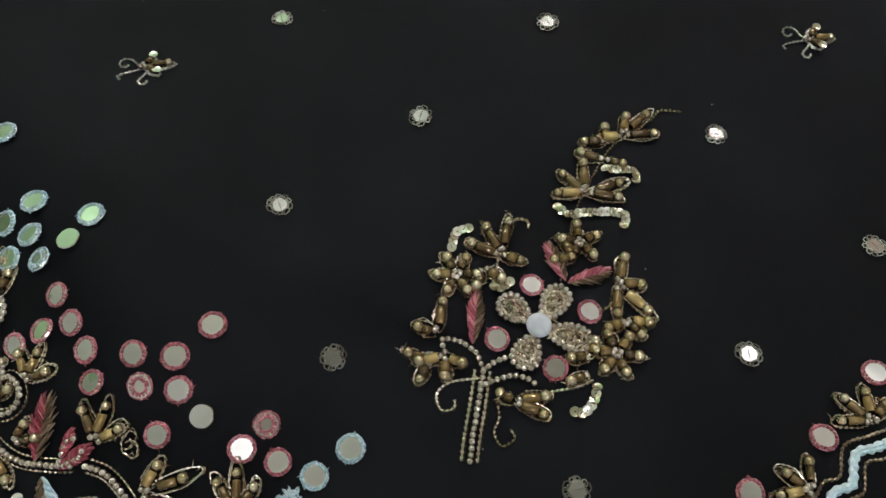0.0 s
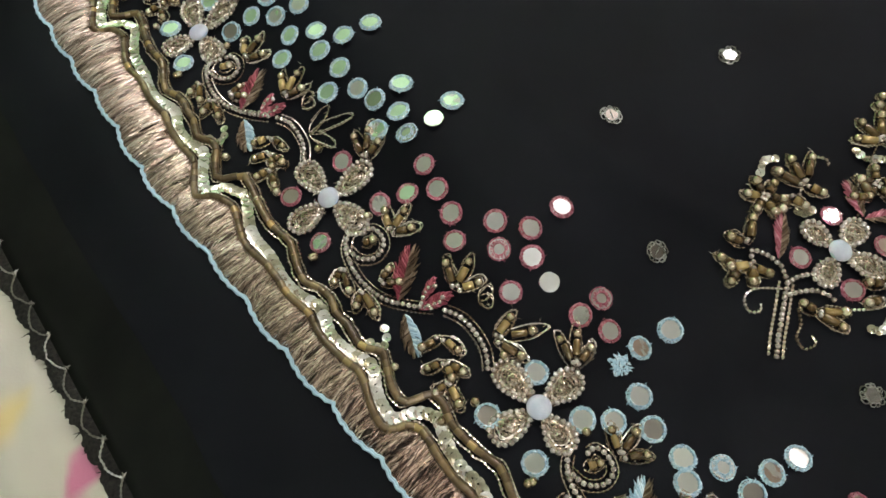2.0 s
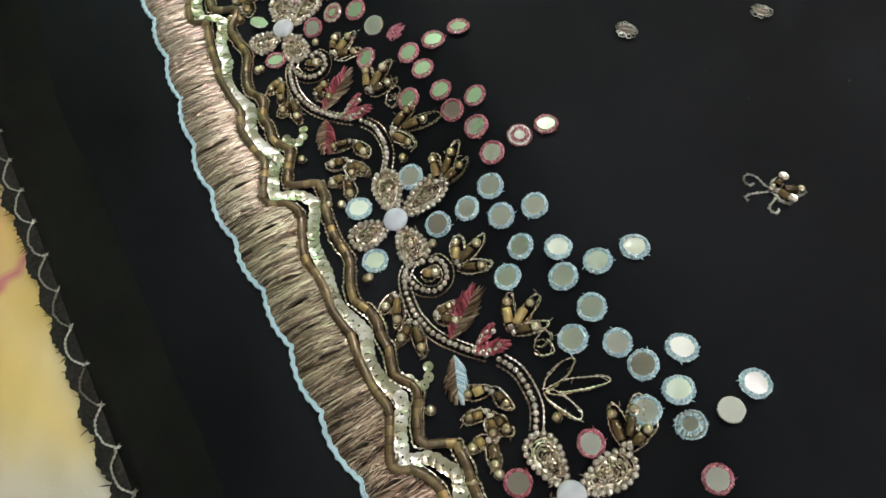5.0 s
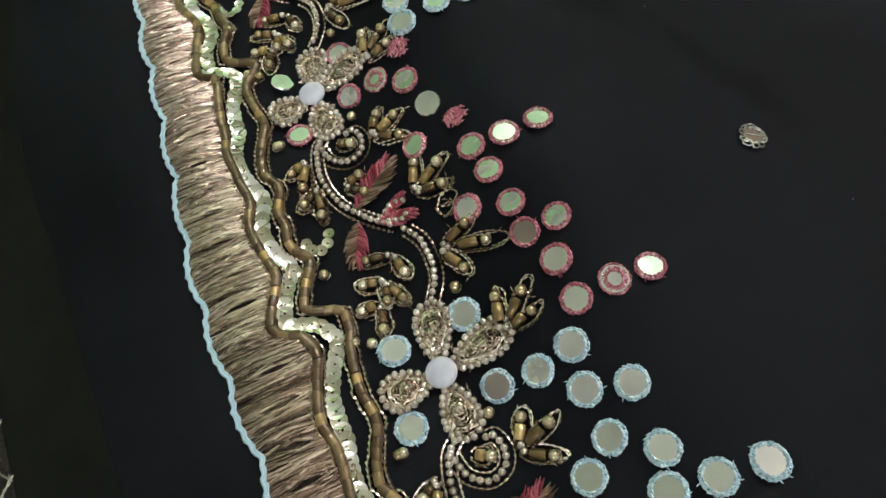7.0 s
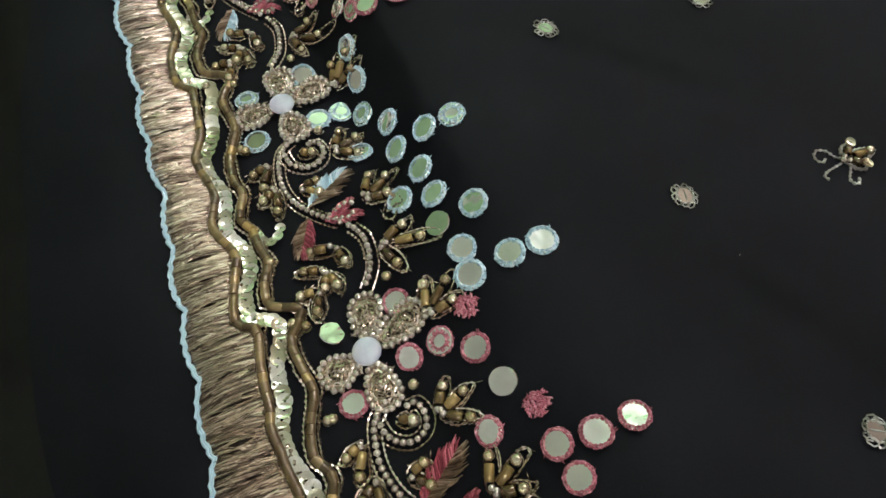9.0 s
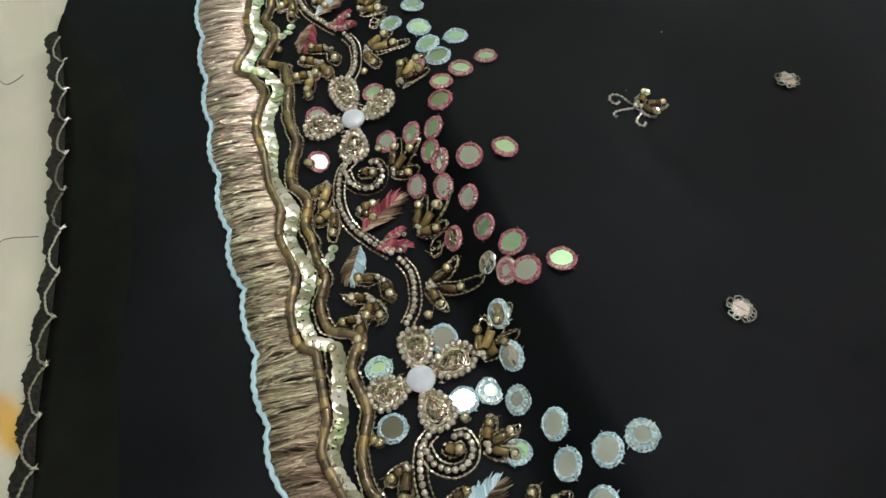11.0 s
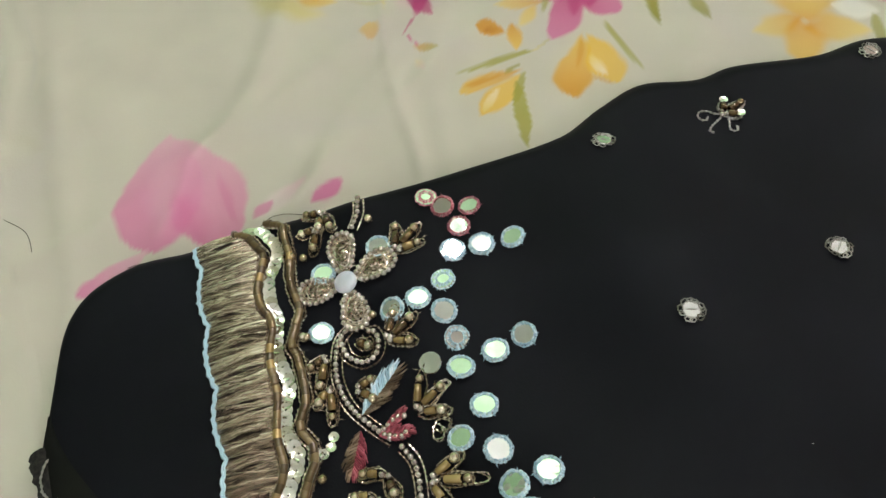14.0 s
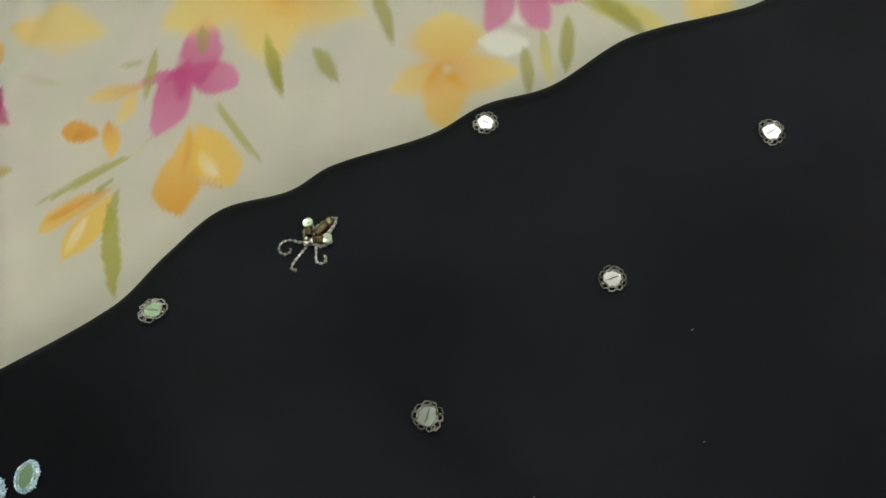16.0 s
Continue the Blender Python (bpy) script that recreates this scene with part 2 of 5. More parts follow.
def border(i, lx, ly):
    """World x, y of a place lx, ly (millimetres) in section i: across and along the border."""
    p = i + 1 + ly / 87.0
    k = min(max(int(math.floor(p)), 1), len(FLOWERS) - 3)
    t = p - k
    a, b, c, d = (Vector(FLOWERS[j]) for j in (k - 1, k, k + 1, k + 2))
    pos = 0.5 * (2 * b + (c - a) * t + (2 * a - 5 * b + 4 * c - d) * t * t + (3 * b - a - 3 * c + d) * t ** 3)
    tan = (0.5 * ((c - a) + 2 * (2 * a - 5 * b + 4 * c - d) * t + 3 * (3 * b - a - 3 * c + d) * t * t)).normalized()
    q = pos + Vector((tan.y, -tan.x)) * lx
    return q.x * MM, q.y * MM


def on_top(x, y, margin=0.002):
    return y < top_edge(x) - margin


def densify(pts, step):
    """Evenly spaced points along a smooth line through pts (x, y in metres)."""
    fine = []
    n = len(pts)
    for k in range(n - 1):
        a, b, c, d = (Vector(pts[min(max(j, 0), n - 1)][:2]) for j in (k - 1, k, k + 1, k + 2))
        for s in range(12):
            t = s / 12
            fine.append(0.5 * (2 * b + (c - a) * t + (2 * a - 5 * b + 4 * c - d) * t * t + (3 * b - a - 3 * c + d) * t ** 3))
    fine.append(Vector(pts[-1][:2]))
    out, left = [(fine[0].x, fine[0].y)], step
    for a, b in zip(fine, fine[1:]):
        seg = (b - a).length
        pos = 0.0
        while seg - pos >= left:
            pos += left
            q = a + (b - a) * (pos / seg)
            out.append((q.x, q.y))
            left = step
        left -= seg - pos
    return out


def add_tube(bm, pts, radius, sides=5, taper=False):
    """A round strand through 3D points, into bm. radius may vary by a function of the index."""
    rings = []
    n = len(pts)
    for k, p in enumerate(pts):
        p = Vector(p)
        t = (Vector(pts[min(k + 1, n - 1)]) - Vector(pts[max(k - 1, 0)]))
        t = t.normalized() if t.length > 1e-9 else Vector((1, 0, 0))
        u = t.cross(Vector((0, 0, 1)))
        u = u.normalized() if u.length > 1e-6 else Vector((1, 0, 0))
        w = u.cross(t)
        r = radius(k) if callable(radius) else radius
        if taper:
            r *= 0.25 + 0.75 * math.sin(math.pi * (k + 0.3) / (n - 0.4))
        rings.append([bm.verts.new(p + (u * math.cos(a) + w * math.sin(a)) * r) for a in (2 * math.pi * j / sides for j in range(sides))])
    for a, b in zip(rings, rings[1:]):
        for j in range(sides):
            bm.faces.new((a[j], a[(j + 1) % sides], b[(j + 1) % sides], b[j]))
    bm.faces.new(rings[0])
    bm.faces.new(rings[-1][::-1])


def cord_on_cloth(bm, pts, radius, up=0.0, step=0.0008, bead=0.3, sides=5):
    """A twisted cord laid on the cloth along x, y points."""
    fine = densify(pts, step)
    if len(fine) < 2:
        return
    p3 = [(x, y, height(x, y) + radius * 0.8 + up) for x, y in fine]
    add_tube(bm, p3, lambda k: radius * (1 + bead * (1 if k % 2 else -1)) * rnd.uniform(0.85, 1.15), sides)


def add_stitch(bm, a, b, width, lift):
    """One short stitch of thread: a bowed, tapered sliver from a to b."""
    a, b = Vector(a), Vector(b)
    t = (b - a).normalized()
    u = t.cross(Vector((0, 0, 1))).normalized() * width
    mid = (a + b) / 2
    up = Vector((0, 0, lift))
    v = [bm.verts.new(q) for q in (a, b, mid + u, mid - u, mid + up, mid - up * 0.5)]
    for i, j, k in ((0, 2, 4), (2, 1, 4), (1, 3, 4), (3, 0, 4), (2, 0, 5), (1, 2, 5), (3, 1, 5), (0, 3, 5)):
        bm.faces.new((v[i], v[j], v[k]))


# ---- shared small meshes ----
def make_pearl(name, r, mat, flat=1.0):
    bm = bmesh.new()
    bmesh.ops.create_uvsphere(bm, u_segments=10, v_segments=6, radius=r)
    bmesh.ops.scale(bm, vec=(1, 1, flat), verts=bm.verts)
    return mesh_of(name, bm, mat)


def make_bugle(name, length, r, mat, end=0.9):
    """A faceted glass tube bead with a hole and worn ends, along x."""
    bm = bmesh.new()
    rings = []
    for x, q in ((-0.5, 0.55), (-0.5, end), (-0.44, 1.0), (0.44, 1.0), (0.5, end), (0.5, 0.55)):
        rings.append([bm.verts.new((x * length, math.cos(a) * r * q, math.sin(a) * r * q)) for a in (2 * math.pi * j / 8 for j in range(8))])
    for a, b in zip(rings, rings[1:]):
        for j in range(8):
            bm.faces.new((a[j], a[(j + 1) % 8], b[(j + 1) % 8], b[j]))
    bm.faces.new(rings[0])
    bm.faces.new(rings[-1][::-1])
    return mesh_of(name, bm, mat)


def make_sequin(name, r, mat):
    """A cupped round sequin with a hole."""
    bm = bmesh.new()
    rings = []
    for q, z in ((0.15, 0.0), (0.6, 0.00008 * r / 0.002), (1.0, 0.00026 * r / 0.002)):
        rings.append([bm.verts.new((math.cos(a) * r * q, math.sin(a) * r * q, z)) for a in (2 * math.pi * j / 14 for j in range(14))])
    for a, b in zip(rings, rings[1:]):
        for j in range(14):
            bm.faces.new((a[j], b[j], b[(j + 1) % 14], a[(j + 1) % 14]))
    bm.normal_update()
    bmesh.ops.solidify(bm, geom=bm.faces[:], thickness=0.00012)
    return mesh_of(name, bm, mat, False)


def make_disc(name, r, mat, seed):
    """A thin mirror with a ground edge, not quite round."""
    g = random.Random(seed)
    bm = bmesh.new()
    n = 20
    rad = [r * g.uniform(0.975, 1.02) for _ in range(n)]
    rows = []
    for q, z in ((1.0, 0.0), (1.0, 0.0006), (0.94, 0.0009)):
        rows.append([bm.verts.new((math.cos(2 * math.pi * j / n) * rad[j] * q, math.sin(2 * math.pi * j / n) * rad[j] * q, z)) for j in range(n)])
    for a, b in zip(rows, rows[1:]):
        for j in range(n):
            bm.faces.new((a[j], a[(j + 1) % n], b[(j + 1) % n], b[j]))
    bm.faces.new(rows[-1])
    return mesh_of(name, bm, mat, False)


def make_rim(name, r_in, r_out, mat, seed, shaggy=1.0):
    """Buttonhole-stitched thread holding a mirror: radial stitches over a corded ring, an angular opening."""
    g = random.Random(seed)
    bm = bmesh.new()
    corner = g.uniform(0, 1)
    n = 46
    for k in range(n):
        a = 2 * math.pi * (k + g.uniform(-0.4, 0.4)) / n
        poly = 1.0 / math.cos(((a / (2 * math.pi) * 8 + corner) % 1.0 - 0.5) * 2 * math.pi / 8)
        wob = 1 + 0.07 * shaggy * noise.noise((math.cos(a) * 1.6 + seed * 3.1, math.sin(a) * 1.6, seed * 1.7))
        ri, ro = r_in * (0.1 + 0.9 * poly) * g.uniform(0.94, 1.04), r_out * wob * (0.62 + 0.38 * poly) * g.uniform(0.96, 1.03)
        da = g.uniform(-0.3, 0.3)
        z = 0.0011 + g.uniform(0, 0.0004)
        add_stitch(bm, (ri * math.cos(a), ri * math.sin(a), z), (ro * math.cos(a + da), ro * math.sin(a + da), 0.0002), 0.00030, 0.0003)
    for k in range(g.randint(1, 4)):
        a = g.uniform(0, 6.28)
        ro = r_out * g.uniform(1.05, 1.25)
        add_stitch(bm, (r_out * 0.9 * math.cos(a), r_out * 0.9 * math.sin(a), 0.0006), (ro * math.cos(a + 0.15), ro * math.sin(a + 0.15), 0.0003), 0.0002, 0.0002)
    for ring, rr in ((0, r_in * 1.06), (1, r_out * 0.95)):
        m = 18 if ring == 0 else 20
        for k in range(m):
            a, b = 2 * math.pi * k / m, 2 * math.pi * (k + 1.35) / m
            q = rr * g.uniform(0.97, 1.05)
            z = 0.0014 if ring == 0 else 0.0005
            add_stitch(bm, (q * math.cos(a), q * math.sin(a), z), (q * math.cos(b), q * math.sin(b), z), 0.00035, 0.0004)
    return mesh_of(name, bm, mat, False)


def make_loop_ring(name, r, mat, seed):
    """Silver thread in uneven loops round a small mirror."""
    g = random.Random(seed)
    bm = bmesh.new()
    n = 10
    for k in range(n):
        a0 = 2 * math.pi * (k + g.uniform(-0.2, 0.2)) / n
        big = g.uniform(0.75, 1.2)
        pts = []
        for q in range(8):
            f = q / 7 * 2 * math.pi
            rr = r + 0.00085 * big * (0.4 - math.cos(f))
            aa = a0 + 0.36 * math.sin(f) * big
            pts.append((rr * math.cos(aa), rr * math.sin(aa), 0.0008 + 0.0004 * math.sin(f + k)))
        add_tube(bm, pts, lambda q: 0.00024 * g.uniform(0.7, 1.4), 4)
    for k in range(24):
        a, b = 2 * math.pi * k / 24, 2 * math.pi * (k + 1.4) / 24
        q = r * g.uniform(0.93, 1.03)
        add_stitch(bm, (q * math.cos(a), q * math.sin(a), 0.0011), (q * math.cos(b), q * math.sin(b), 0.0011), 0.00026, 0.0003)
    return mesh_of(name, bm, mat, False)


def make_knot(name, r, mat, seed):
    """A round covered wholly with crossing stitches."""
    g = random.Random(seed)
    bm = bmesh.new()
    for k in range(150):
        a, q = g.uniform(0, 6.283), r * (0.82 + 0.18 * math.sin(3 * k)) * math.sqrt(g.uniform(0.02, 1.0))
        d = g.uniform(0, 6.283)
        ln = g.uniform(0.0005, 0.0011)
        x, y, z = q * math.cos(a), q * math.sin(a), 0.0006 + 0.0011 * (1 - (q / r) ** 2) + g.uniform(0, 0.0004)
        add_stitch(bm, (x - ln * math.cos(d), y - ln * math.sin(d), z), (x + ln * math.cos(d), y + ln * math.sin(d), z - 0.0002), 0.00036, 0.00035)
    return mesh_of(name, bm, mat, False)


PEARL_ME = make_pearl("pearl", 0.00094, PEARL)
TIP_ME = make_pearl("bead", 0.00132, GOLD_BEAD)
LOOSE_ME = make_pearl("loose_bead", 0.00140, GOLD_BEAD)
BUGLE_ME = make_bugle("bugle_bead", 0.0044, 0.00122, BUGLE, 0.72)
LINE_ME = make_bugle("line_bead", 0.0027, 0.00122, LINE_BUGLE, 0.97)
SEQUIN_ME = make_sequin("sequin", 0.0020, SEQUIN)
SMALL_SEQUIN_ME = make_sequin("small_sequin", 0.00145, SEQUIN)
DISCS = [make_disc("mirror_disc", 0.0040, GLASS, s) for s in range(4)]
SMALL_DISCS = [make_disc("small_mirror", 0.0030, FOIL, s + 10) for s in range(3)]
PINK_RIMS = [make_rim("pink_rim", 0.00335, 0.00435, PINK, s) for s in range(5)]
BLUE_RIMS = [make_rim("blue_rim", 0.0033, 0.00435, BLUE, s + 20, 1.3) for s in range(5)]
SILVER_RIMS = [make_loop_ring("silver_rim", 0.0030, SILVER, s + 40) for s in range(4)]
PINK_SHAGGY = [make_rim("pink_shaggy", 0.0021, 0.0043, PINK, s + 60, 2.4) for s in range(3)]
BLUE_SHAGGY = [make_rim("blue_shaggy", 0.0023, 0.0044, BLUE, s + 80, 2.4) for s in range(3)]
PINK_KNOTS = [make_knot("pink_knot", 0.0040, PINK, s) for s in range(3)]
BLUE_KNOTS = [make_knot("blue_knot", 0.0042, BLUE, s + 5) for s in range(3)]


# ---- the room round the bed ----
def box(name, size, at, mat, parent=None):
    bm = bmesh.new()
    bmesh.ops.create_cube(bm, size=1)
    bmesh.ops.scale(bm, vec=size, verts=bm.verts)
    bmesh.ops.bevel(bm, geom=bm.edges[:], offset=0.004, segments=1, affect="EDGES")
    return put(name, mesh_of(name, bm, mat, False), parent, pose(*at))


def room():
    for name, size, at, mat in (("floor", (4.2, 4.2, 0.1), (0.1, 0.1, -0.57), FLOOR),
                                ("ceiling", (4.2, 4.2, 0.1), (0.1, 0.1, 2.25), WHITEWASH),
                                ("wall_north", (4.0, 0.1, 2.72), (0.1, 1.75, 0.84), WALL_LEAF),
                                ("wall_south", (4.0, 0.1, 2.72), (0.1, -1.85, 0.84), WALL_GREEN),
                                ("wall_east", (0.1, 3.5, 2.72), (2.05, -0.05, 0.84), WALL_BUFF),
                                ("wall_west", (0.1, 3.5, 2.72), (-1.85, -0.05, 0.84), WALL_GREEN)):
        tagged(box(name, size, at, mat), kind="structure")
    bm = bmesh.new()
    bmesh.ops.create_cone(bm, cap_ends=True, segments=40, radius1=0.085, radius2=0.085, depth=0.045)
    lamp = put("ceiling_lamp", None, None, pose(LAMP_AT[0], LAMP_AT[1], LAMP_AT[2]))
    tagged(lamp, "round white ceiling lamp that is switched on", "lamp")
    put("diffuser", mesh_of("diffuser", bm, LAMP_GLOW, False), lamp, pose(*LAMP_AT), "glowing white diffuser")
    bm = bmesh.new()
    bmesh.ops.create_cone(bm, cap_ends=True, segments=40, radius1=0.10, radius2=0.108, depth=0.012)
    put("rim", mesh_of("rim", bm, LAMP_WHITE, False), lamp, pose(LAMP_AT[0], LAMP_AT[1], 2.193))
    # two unseen tubes added as fill, to soften light and brighten embroidery and ceiling
    for x, y, turn in ((1.97, 0.55, 0), (-0.5, -1.77, -90)):
        m = pose(x, y, 2.02, 0, 0, turn)
        tube = put("tube_lamp", None, None, m)
        tagged(tube, "added fill light shaped as a long white wall tube", "lamp", "tube lamps")
        bm = bmesh.new()
        bmesh.ops.create_cone(bm, cap_ends=True, segments=16, radius1=0.018, radius2=0.018, depth=1.2)
        put("tube", mesh_of("tube", bm, FILL_GLOW), tube, m @ pose(-0.025, 0, 0, 90, 0, 0), "glowing white glass of the fill light")
        bm = bmesh.new()
        bmesh.ops.create_cube(bm, size=1)
        bmesh.ops.scale(bm, vec=(0.05, 1.24, 0.06), verts=bm.verts)
        bmesh.ops.bevel(bm, geom=bm.edges[:], offset=0.004, segments=1, affect="EDGES")
        put("housing", mesh_of("housing", bm, LAMP_WHITE, False), tube, m @ pose(0.02, 0, 0))


room()

# ---- bed and printed sheet ----
CREAM = np.array((0.51, 0.485, 0.39))


class Print:
    """Soft-edged watercolour shapes laid over cream, as colours for the sheet's points (millimetres)."""

    def __init__(self, x, y):
        self.x, self.y = x, y
        self.rgb = np.tile(CREAM, (len(x), 1))
        w = np.array([noise.noise((a * 0.03, b * 0.03, 5.0)) for a, b in zip(x, y)])
        v = np.array([noise.noise((a * 0.09, b * 0.09, 7.0)) for a, b in zip(x, y)])
        f = np.array([noise.noise((a * 0.22, b * 0.22, 11.0)) for a, b in zip(x, y)])
        self.w, self.v, self.f = w, v, f
        self.rgb *= (1 + 0.05 * w + 0.03 * v)[:, None]

    def petal(self, ax, ay, bx, by, width, color, tip=None, soft=0.25, strength=0.95, belly=0.5):
        """A petal from a to b, widest at belly, fading from color to tip."""
        dx, dy = bx - ax, by - ay
        ln = math.hypot(dx, dy)
        u = ((self.x - ax) * dx + (self.y - ay) * dy) / ln / ln
        s = ((self.x - ax) * dy - (self.y - ay) * dx) / ln
        s = s + (self.v * 0.15 + self.f * 0.05) * min(width, 18)
        u = u + (self.f * 0.02 + self.v * 0.05) * min(1.0, 24 / ln)
        uc = np.clip(u, 0.0, 1.0)
        e = math.log(0.5) / math.log(belly)
        half = width / 2 * np.sin(np.pi * uc ** e) ** 0.7
        inside = (half - np.abs(s)) / (width / 2 * soft)
        inside = np.clip(inside, 0, 1) * (u > 0) * (u < 1)
        a = (inside * inside * (3 - 2 * inside) * strength * (0.88 + 0.2 * self.w))[:, None]
        a = np.clip(a, 0, 1)
        c = np.array(color) if tip is None else np.array(color) * (1 - uc)[:, None] + np.array(tip) * uc[:, None]
        self.rgb = self.rgb * (1 - a) + c * a


MAGENTA, ROSE, BLUSH = (0.42, 0.045, 0.16), (0.55, 0.145, 0.29), (0.62, 0.36, 0.42)
YELLOW, AMBER, LEMON = (0.68, 0.42, 0.045), (0.56, 0.26, 0.022), (0.68, 0.54, 0.15)
OLIVE, MOSS, WHITE = (0.32, 0.30, 0.055), (0.24, 0.23, 0.05), (0.72, 0.70, 0.62)


WINE, BROWN = (0.30, 0.018, 0.10), (0.36, 0.15, 0.02)
GREY, LILAC = (0.46, 0.44, 0.38), (0.50, 0.45, 0.44)


def paint(p):
    # faint grey washes
    for ax, ay, bx, by, wd in ((60, 470, 120, 420, 40), (170, 470, 130, 400, 40), (-90, 400, -40, 470, 40), (20, 430, 70, 405, 26), (-150, -30, -95, -90, 40), (190, 420, 215, 370, 26), (-120, 300, -80, 250, 30)):
        p.petal(ax, ay, bx, by, wd, GREY, LILAC, 0.95, 0.35)
    # large pink bloom beside the border's end
    p.petal(-23, 390, -4, 440, 32.9, ROSE, BLUSH, 0.16, 0.92, 0.42)
    p.petal(2, 383, -3, 437, 29.1, ROSE, BLUSH, 0.14, 0.92, 0.42)
    p.petal(-20, 392, -8, 431, 18.4, BLUSH, BLUSH, 0.9, 0.5)
    p.petal(-4, 386, -11, 411, 16.8, MAGENTA, ROSE, 0.95, 0.45)
    p.petal(6, 387, 7, 416, 6.1, MAGENTA, ROSE, 0.8, 0.4)
    p.petal(-50, 386, -23, 393, 8.6, ROSE, BLUSH, 0.3, 0.9, 0.4)
    p.petal(12, 388, 35, 395, 13.8, WHITE, BLUSH, 0.6, 0.8)
    p.petal(12, 389, 21, 393, 6.1, ROSE, ROSE, 0.4, 0.9)
    p.petal(32, 384, 46, 389, 6.7, ROSE, ROSE, 0.4, 0.95)
    p.petal(-67, 474, -48, 452, 13.8, GREY, OLIVE, 0.95, 0.22)
    p.petal(-42, 520, -51, 479, 4.0, GREY, GREY, 0.9, 0.6)
    # first trumpet with its leaves
    p.petal(125, 406, 97, 407, 9.0, AMBER, YELLOW, 0.3, 0.95, 0.62)
    p.petal(124, 405, 101, 392, 10.5, YELLOW, YELLOW, 0.3, 0.95, 0.6)
    p.petal(114, 403, 102, 393, 4.4, WHITE, LEMON, 0.5, 0.75, 0.6)
    p.petal(124, 406, 100, 408, 3.3, AMBER, AMBER, 0.7, 0.8, 0.7)
    p.petal(126, 406, 113, 391, 4.4, OLIVE, OLIVE, 0.3, 0.95, 0.6)
    p.petal(120, 402, 108, 370, 6.4, OLIVE, OLIVE, 0.25, 0.95, 0.45)
    p.petal(133, 413, 101, 415, 4.1, OLIVE, OLIVE, 0.35, 0.95, 0.35)
    p.petal(126, 409, 117, 407, 2.3, MOSS, OLIVE, 0.4, 0.9)
    # orange bud and a pale petal over it
    p.petal(119, 435, 129, 427, 9.0, AMBER, AMBER, 0.3, 0.95, 0.4)
    p.petal(133, 431, 128, 416, 7.5, AMBER, YELLOW, 0.35, 0.95)
    p.petal(120, 431, 128, 430, 4.6, BROWN, AMBER, 0.7, 0.7)
    p.petal(150, 434, 129, 441, 6.7, AMBER, LEMON, 0.5, 0.85)
    p.petal(146, 434, 134, 427, 7.7, YELLOW, LEMON, 0.6, 0.8)
    p.petal(143, 416, 131, 412, 2.1, OLIVE, LEMON, 0.6, 0.5)
    p.petal(154, 443, 145, 445, 3.3, OLIVE, OLIVE, 0.6, 0.6)
    # second trumpet
    p.petal(154, 413, 133, 384, 16.7, YELLOW, AMBER, 0.3, 0.95, 0.6)
    p.petal(155, 412, 153, 383, 15.4, YELLOW, YELLOW, 0.3, 0.95, 0.62)
    p.petal(154, 412, 142, 395, 3.9, AMBER, AMBER, 0.8, 0.6)
    p.petal(151, 402, 151, 388, 6.4, LEMON, WHITE, 0.6, 0.8)
    p.petal(145, 392, 152, 383, 2.6, AMBER, AMBER, 0.7, 0.6)
    p.petal(164, 417, 164, 382, 3.3, OLIVE, OLIVE, 0.4, 0.85)
    p.petal(192, 429, 182, 400, 3.9, OLIVE, MOSS, 0.4, 0.9)
    # magenta star
    p.petal(163, 429, 147, 437, 6.4, MAGENTA, ROSE, 0.3, 0.95)
    p.petal(166, 434, 143, 414, 15.4, MAGENTA, ROSE, 0.25, 0.95, 0.55)
    p.petal(160, 432, 175, 416, 15.4, MAGENTA, ROSE, 0.3, 0.95, 0.6)
    p.petal(162, 422, 179, 446, 15.4, MAGENTA, ROSE, 0.3, 0.95)
    p.petal(155, 420, 163, 436, 7.7, MAGENTA, MAGENTA, 0.7, 0.8)
    # magenta drop with its thread, and small amber buds
    p.petal(95, 466, 114, 451, 19.3, BLUSH, LILAC, 0.95, 0.55)
    p.petal(103, 468, 106, 447, 8.2, WINE, MAGENTA, 0.3, 0.95)
    p.petal(111, 464, 100, 451, 7.2, WINE, MAGENTA, 0.4, 0.95)
    p.petal(101, 453, 92, 445, 1.8, MAGENTA, MAGENTA, 0.5, 0.9)
    p.petal(92, 446, 95, 435, 1.5, MAGENTA, ROSE, 0.5, 0.9)
    p.petal(93, 437, 101, 429, 6.7, AMBER, OLIVE, 0.5, 0.8)
    p.petal(91, 431, 91, 420, 5.1, LEMON, BLUSH, 0.9, 0.5)
    p.petal(76, 501, 67, 481, 11.6, AMBER, YELLOW, 0.6, 0.9)
    p.petal(60, 487, 77, 477, 11.6, AMBER, LEMON, 0.7, 0.85)
    p.petal(83, 459, 79, 448, 10.3, YELLOW, AMBER, 0.5, 0.75)
    p.petal(101, 494, 90, 459, 4.4, OLIVE, LEMON, 0.8, 0.6)
    p.petal(79, 478, 94, 464, 5.1, OLIVE, LEMON, 0.9, 0.35)
    p.petal(116, 491, 112, 476, 7.7, YELLOW, AMBER, 0.6, 0.8)
    p.petal(116, 464, 127, 454, 6.4, GREY, OLIVE, 0.9, 0.4)
    # broad yellow bloom
    p.petal(205, 450, 162, 450, 34, YELLOW, LEMON, 0.6, 0.85)
    p.petal(203, 448, 186, 412, 34, YELLOW, LEMON, 0.6, 0.9)
    p.petal(200, 450, 222, 408, 32, AMBER, LEMON, 0.6, 0.85)
    p.petal(205, 460, 170, 480, 34, YELLOW, YELLOW, 0.6, 0.9)
    p.petal(205, 455, 250, 440, 34, YELLOW, LEMON, 0.6, 0.7)
